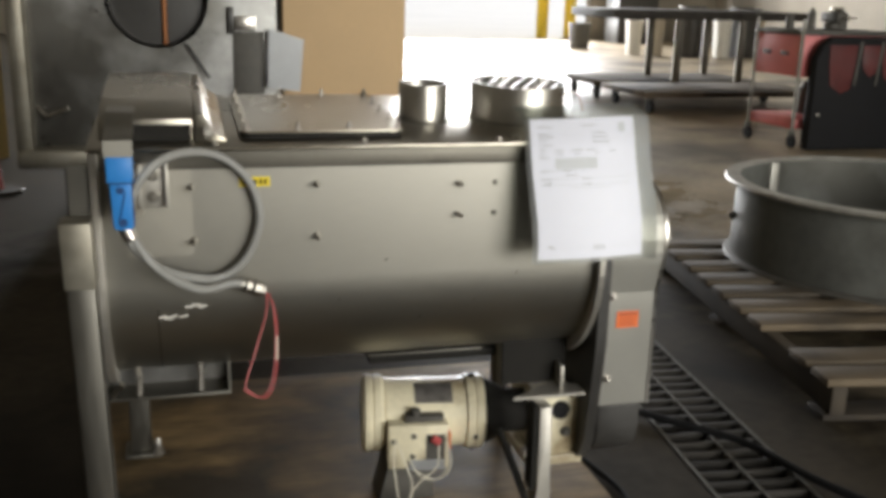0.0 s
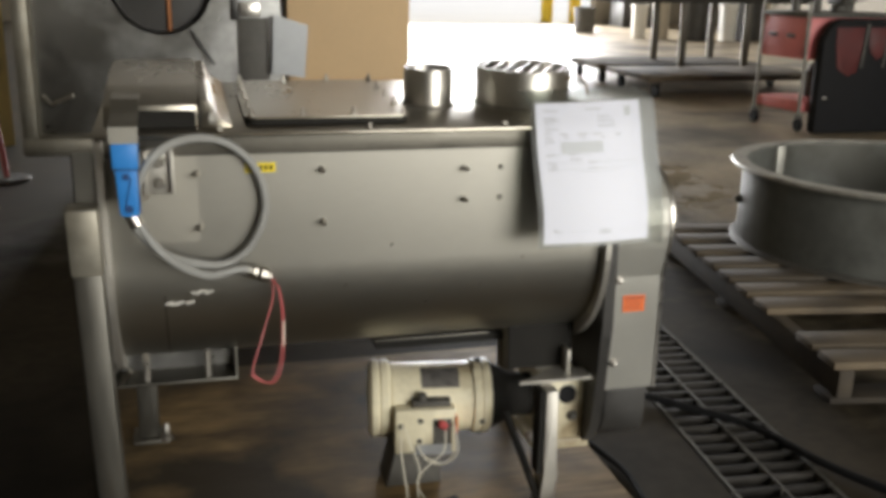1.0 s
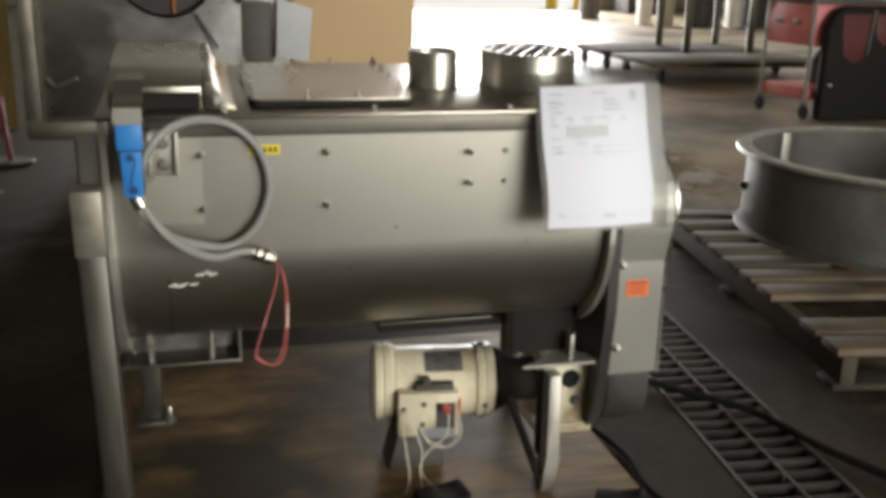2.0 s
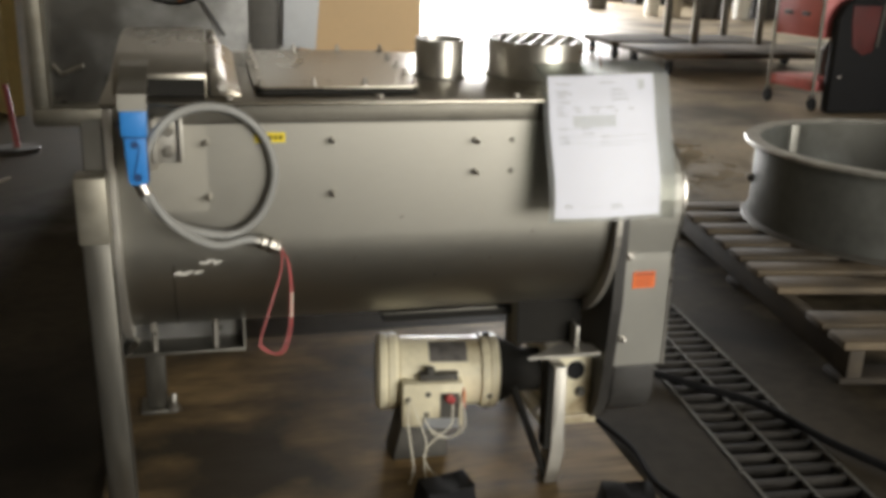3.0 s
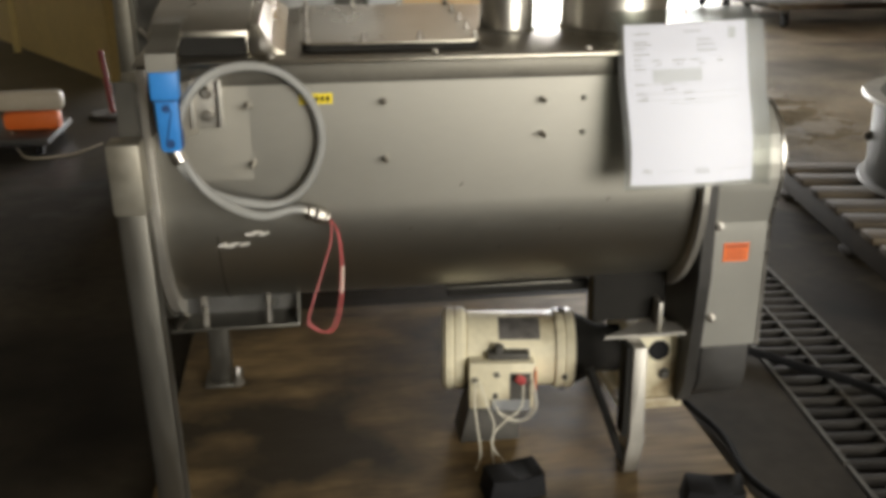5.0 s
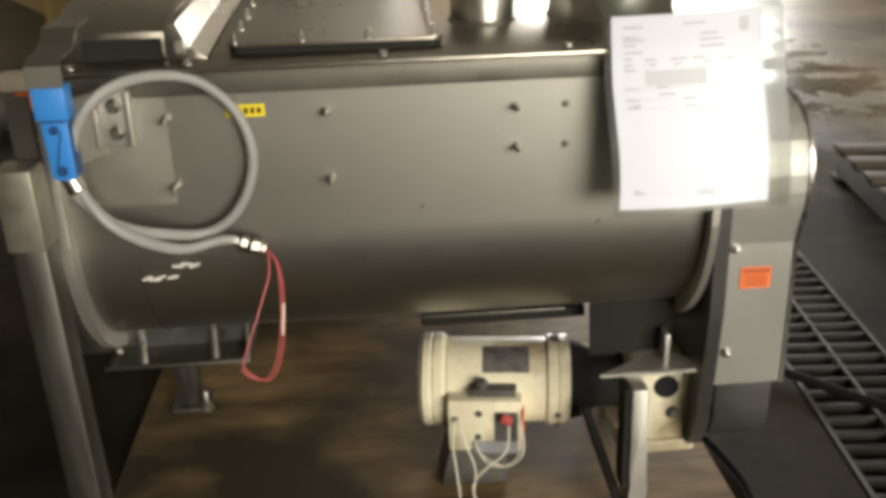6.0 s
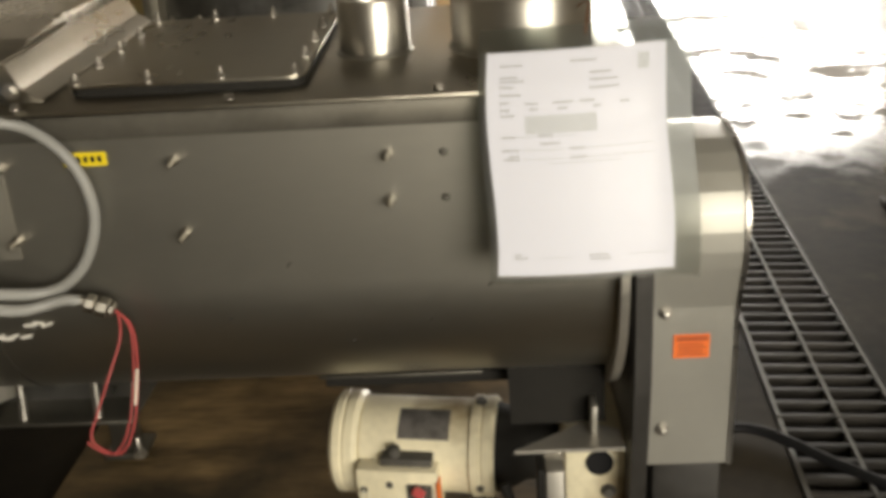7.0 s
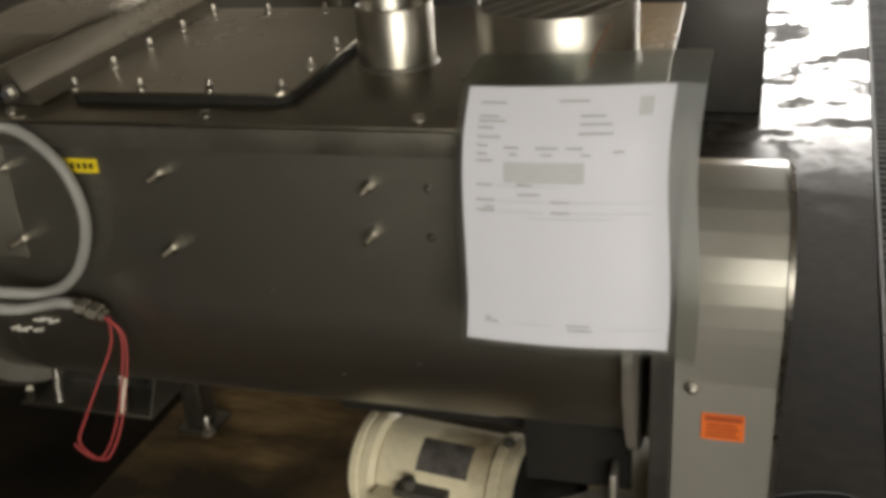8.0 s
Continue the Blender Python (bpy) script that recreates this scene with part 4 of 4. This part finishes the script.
part("hung_sheet", slab([(-0.05, 0.68), (0.10, 0.66), (0.12, 0.90), (-0.04, 0.95)], "y", VY - 0.06, VY - 0.055), GREY_SHEET, vessel, "pale grey metal sheet")

crate = thing("board_crate", "tall tan board crate on a dark stand", "crate")
part("crate_body", box(0.035, 0.625, 2.95, 3.45, 0.50, 1.75, 0.006), TAN, crate)
part("stand", box(0.06, 0.60, 3.0, 3.42, 0.0, 0.50, 0.01), DARK_STEEL, crate)


def rolling_table(label, at):
    """A heavy table on four legs, carried by two low shelves on casters."""
    t = thing("rolling_table", label, "table", at=at)
    part("tabletop", box(0.0, 2.3, 0.95, 2.15, 0.87, 0.96, 0.006), GRATE, t)
    part("base_shelf", box(-0.06, 1.95, 0.0, 1.06, 0.155, 0.205, 0.006), PALLET, t)
    part("base_shelf", slab(rounded(-0.06, 1.95, 1.22, 2.14, 0.10), "z", 0.160, 0.205, bevel=0.004), PALLET, t)
    for x, y in ((0.78, 1.0), (1.54, 1.0), (0.91, 1.92), (1.71, 2.05)):
        part("leg", rod((x, y, 0.203), (x, y, 0.872), 0.042, 14), STEEL_LEG, t)
    for x in (0.03, 1.80):
        for y in (0.06, 0.86, 1.36, 2.0):
            wh = part("caster", rod((x - 0.02, y, 0.068), (x + 0.025, y, 0.068), 0.068, 20, bevel=0.012), BLACK, t)
            part("fork", box(x - 0.035, x + 0.04, y - 0.03, y + 0.03, 0.12, 0.157, 0.003), CAST, wh)


rolling_table("grey steel work table on rolling shelves with casters", (3.95, 6.88, 0))


def bucket(name, x, y, r, h, m, label):
    t = thing(name, label, "container", "bins along the wall", (x, y, 0))
    part("body", lathe([(0, 0), (r * 0.86, 0), (r * 0.88, 0.02), (r, h), (r - 0.012, h), (r * 0.86, 0.03), (0, 0.03)], Matrix(), 32), m, t)
    part("rim", lathe([(r, h - 0.05), (r + 0.015, h - 0.045), (r + 0.015, h), (r, h)], Matrix(), 32, closed=True), m, t)


for kind, x, y, r, h, m, words in (
    ("plastic_bin", 7.72, 15.2, 0.15, 0.62, WHITE_PLASTIC, "white plastic bin on the floor"), ("plastic_bin", 8.05, 15.0, 0.17, 0.72, BEIGE, "beige plastic bin on the floor"),
    ("steel_drum", 8.55, 14.6, 0.26, 0.85, DARK_STEEL, "dark steel drum on the floor"), ("steel_drum", 9.0, 15.4, 0.25, 0.9, CAST, "dull grey steel drum on the floor"),
    ("plastic_bin", 9.2, 14.6, 0.16, 0.66, WHITE_PLASTIC, "white plastic bin on the floor"), ("steel_drum", 7.3, 16.8, 0.22, 0.5, CAST, "low dark steel drum on the floor"),
    ("steel_drum", 9.7, 14.7, 0.28, 0.9, DARK_STEEL, "dark steel drum on the floor"), ("plastic_bin", 10.2, 15.2, 0.2, 0.7, BEIGE, "beige plastic bin on the floor")):
    bucket(kind, x, y, r, h, m, words)
for x in (7.95, 8.65):
    b = thing("bollard", "yellow painted steel bollard beside the door", "bollard", "door bollards", (x, 20.7, 0))
    part("post", rod((0, 0, -0.01), (0, 0, 1.1), 0.14, 20, bevel=0.03), YELLOW_PAINT, b)
b = thing("dark_cabinet", "tall dark steel cabinet by the door", "cabinet")
part("cabinet_body", box(8.95, 9.9, 18.6, 19.3, 0.0, 2.0, 0.01), DARK_STEEL, b)

cart = thing("tool_cart", "red steel tool cart with two drawers on casters", "cart", at=(4.07, 5.33, 0), turn=0)
for x, y in ((0.0, 0.0), (0.06, -0.52), (0.75, 0.0), (0.80, -0.52)):
    part("post", rod((x, y, 0.12), (x, y, 0.98), 0.014, 12), STEEL_LEG, cart)
    w = part("caster", rod((x - 0.015, y, 0.055), (x + 0.02, y, 0.055), 0.055, 18, bevel=0.01), BLACK, cart)
    part("fork", box(x - 0.02, x + 0.02, y - 0.02, y + 0.02, 0.10, 0.13, 0.003), CAST, w)
body = part("drawer_body", slab([(0.0, 0.0), (0.06, -0.52), (0.80, -0.52), (0.75, 0.0)], "z", 0.55, 0.86, bevel=0.004), RED, cart)
for k in (0.27, 0.66):
    part("handle", box(0.06 * k - 0.012, 0.06 * k, -0.52 * k - 0.05, -0.52 * k + 0.05, 0.705, 0.735, 0.003), DARK_STEEL, body)
part("bottom_tray", slab([(0.0, 0.0), (0.06, -0.52), (0.80, -0.52), (0.75, 0.0)], "z", 0.15, 0.23, bevel=0.004), RED, cart)
part("top_tray", slab([(-0.01, 0.01), (0.05, -0.53), (0.81, -0.53), (0.76, 0.01)], "z", 0.862, 0.90, bevel=0.004), CAST, cart)
can = thing("gas_bottle", "red and green painted bottle on the tool cart", "bottle", at=(4.45, 5.12, 0.232))
part("bottle_body", lathe([(0, 0), (0.07, 0), (0.075, 0.01), (0.075, 0.2), (0.04, 0.25), (0.02, 0.27), (0, 0.27)], Matrix(), 24), CAST, can)
bag = thing("tool_bag", "black canvas tool bag standing against the red tool cart", "bag", at=(4.17, 4.66, 0))
part("bag_body", slab([(0.0, 0.0), (0.0, 0.70), (0.05, 0.80), (0.13, 0.86), (0.70, 0.86), (0.80, 0.80), (0.86, 0.68), (0.86, 0.0)], "y", 0.0, 0.11, bevel=0.035), BLACK, bag)
for x, w, low in ((0.10, 0.24, 0.44), (0.39, 0.15, 0.56), (0.57, 0.20, 0.50)):
    part("red_flap", slab([(x, 0.80), (x + w, 0.80), (x + w * 0.97, 0.66), (x + w * 0.88, low + 0.03), (x + w * 0.55, low), (x + w * 0.14, low + 0.06), (x + w * 0.02, 0.68)], "y", -0.008, 0.002, bevel=0.003), RED_DARK, bag, "dark red cloth flap")
for x in (0.36, 0.55):
    part("strap", slab([(x, 0.83), (x + 0.025, 0.83), (x - 0.005, 0.50), (x - 0.025, 0.50)], "y", -0.010, 0.001, bevel=0.002), CAST, bag, "dull webbing strap")
part("buckle", box(0.05, 0.075, -0.008, 0.002, 0.27, 0.285, 0.002), BOLT, bag)
cover = thing("covered_machine", "tall black covered machine beside the tool cart", "machine", at=(5.05, 4.2, 0))
part("cover", box(0, 0.9, 0, 0.9, 0, 1.05, 0.06), BLACK, cover)
vise = thing("bench_vise", "grey metal vise on top of the tool cart", "vise", at=(4.55, 5.05, 0.902))
part("vise_base", rod((0, 0, 0), (0, 0, 0.05), 0.07, 20, bevel=0.01), CAST, vise)
part("vise_body", box(-0.05, 0.05, -0.12, 0.10, 0.052, 0.13, 0.012), CAST, vise)
part("vise_jaw", box(-0.06, 0.06, -0.04, -0.02, 0.132, 0.17, 0.004), STEEL_BRIGHT, vise)
part("vise_screw", rod((0, -0.20, 0.09), (0, -0.12, 0.09), 0.012, 12), STEEL_BRIGHT, vise)
part("vise_handle", rod((-0.07, -0.19, 0.09), (0.07, -0.19, 0.09), 0.006, 8), STEEL_BRIGHT, vise)
for dx, dy, r, h in ((0.18, -0.15, 0.035, 0.12), (0.27, -0.30, 0.03, 0.16), (0.62, -0.2, 0.04, 0.14)):
    b = thing("spray_can", "small dark can standing on the tool cart", "can", "cans on the cart", (4.07 + dx, 5.33 + dy, 0.902))
    part("can_body", lathe([(0, 0), (r, 0), (r, h * 0.8), (r * 0.4, h * 0.9), (r * 0.4, h), (0, h)], Matrix(), 18), CAST, b)

# left side: stand, tool with orange grip
wire = part("loose_wire", tube(smooth_line([(-1.75, 3.15, 0.09), (-1.70, 3.05, 0.02), (-1.62, 2.95, 0.006), (-1.45, 3.0, 0.006), (-1.35, 3.2, 0.006)], 8), 0.005, 6), BEIGE)
tagged(wire, "thin pale cord lying on the dark floor", "cord")
pipe = part("wall_pipe", rod((-2.62, 6.55, 0.0), (-2.62, 6.55, 2.4), 0.03, 14), WALL_TAN)
tagged(pipe, "thin yellowed pipe standing beside the wall panel", "pipe")
stand = thing("red_stand", "thin red rod on a dark base", "stand", at=(-1.42, 3.9, 0))
part("rod", rod((0, 0, 0.02), (-0.03, 0, 0.36), 0.015, 10), RED, stand)
part("base", rod((0, 0, 0), (0, 0, 0.02), 0.12, 20, bevel=0.005), CAST, stand)
bench = thing("low_trolley", "low dark trolley on the floor", "trolley", at=(-2.1, 3.0, 0))
part("deck", box(0, 0.55, 0, 0.5, 0.05, 0.08, 0.004), DARK_STEEL, bench)
for x in (0.05, 0.5):
    for y in (0.05, 0.45):
        part("caster", rod((x - 0.015, y, 0.025), (x + 0.015, y, 0.025), 0.025, 12), BLACK, bench)
drill = thing("power_tool", "power tool with orange grip lying on a trolley", "tool", at=(-1.80, 3.2, 0.081))
part("grip", box(0, 0.26, 0, 0.09, 0.0, 0.09, 0.02), ORANGE, drill)
part("housing", box(-0.06, 0.28, 0, 0.10, 0.092, 0.18, 0.02), BEIGE, drill)
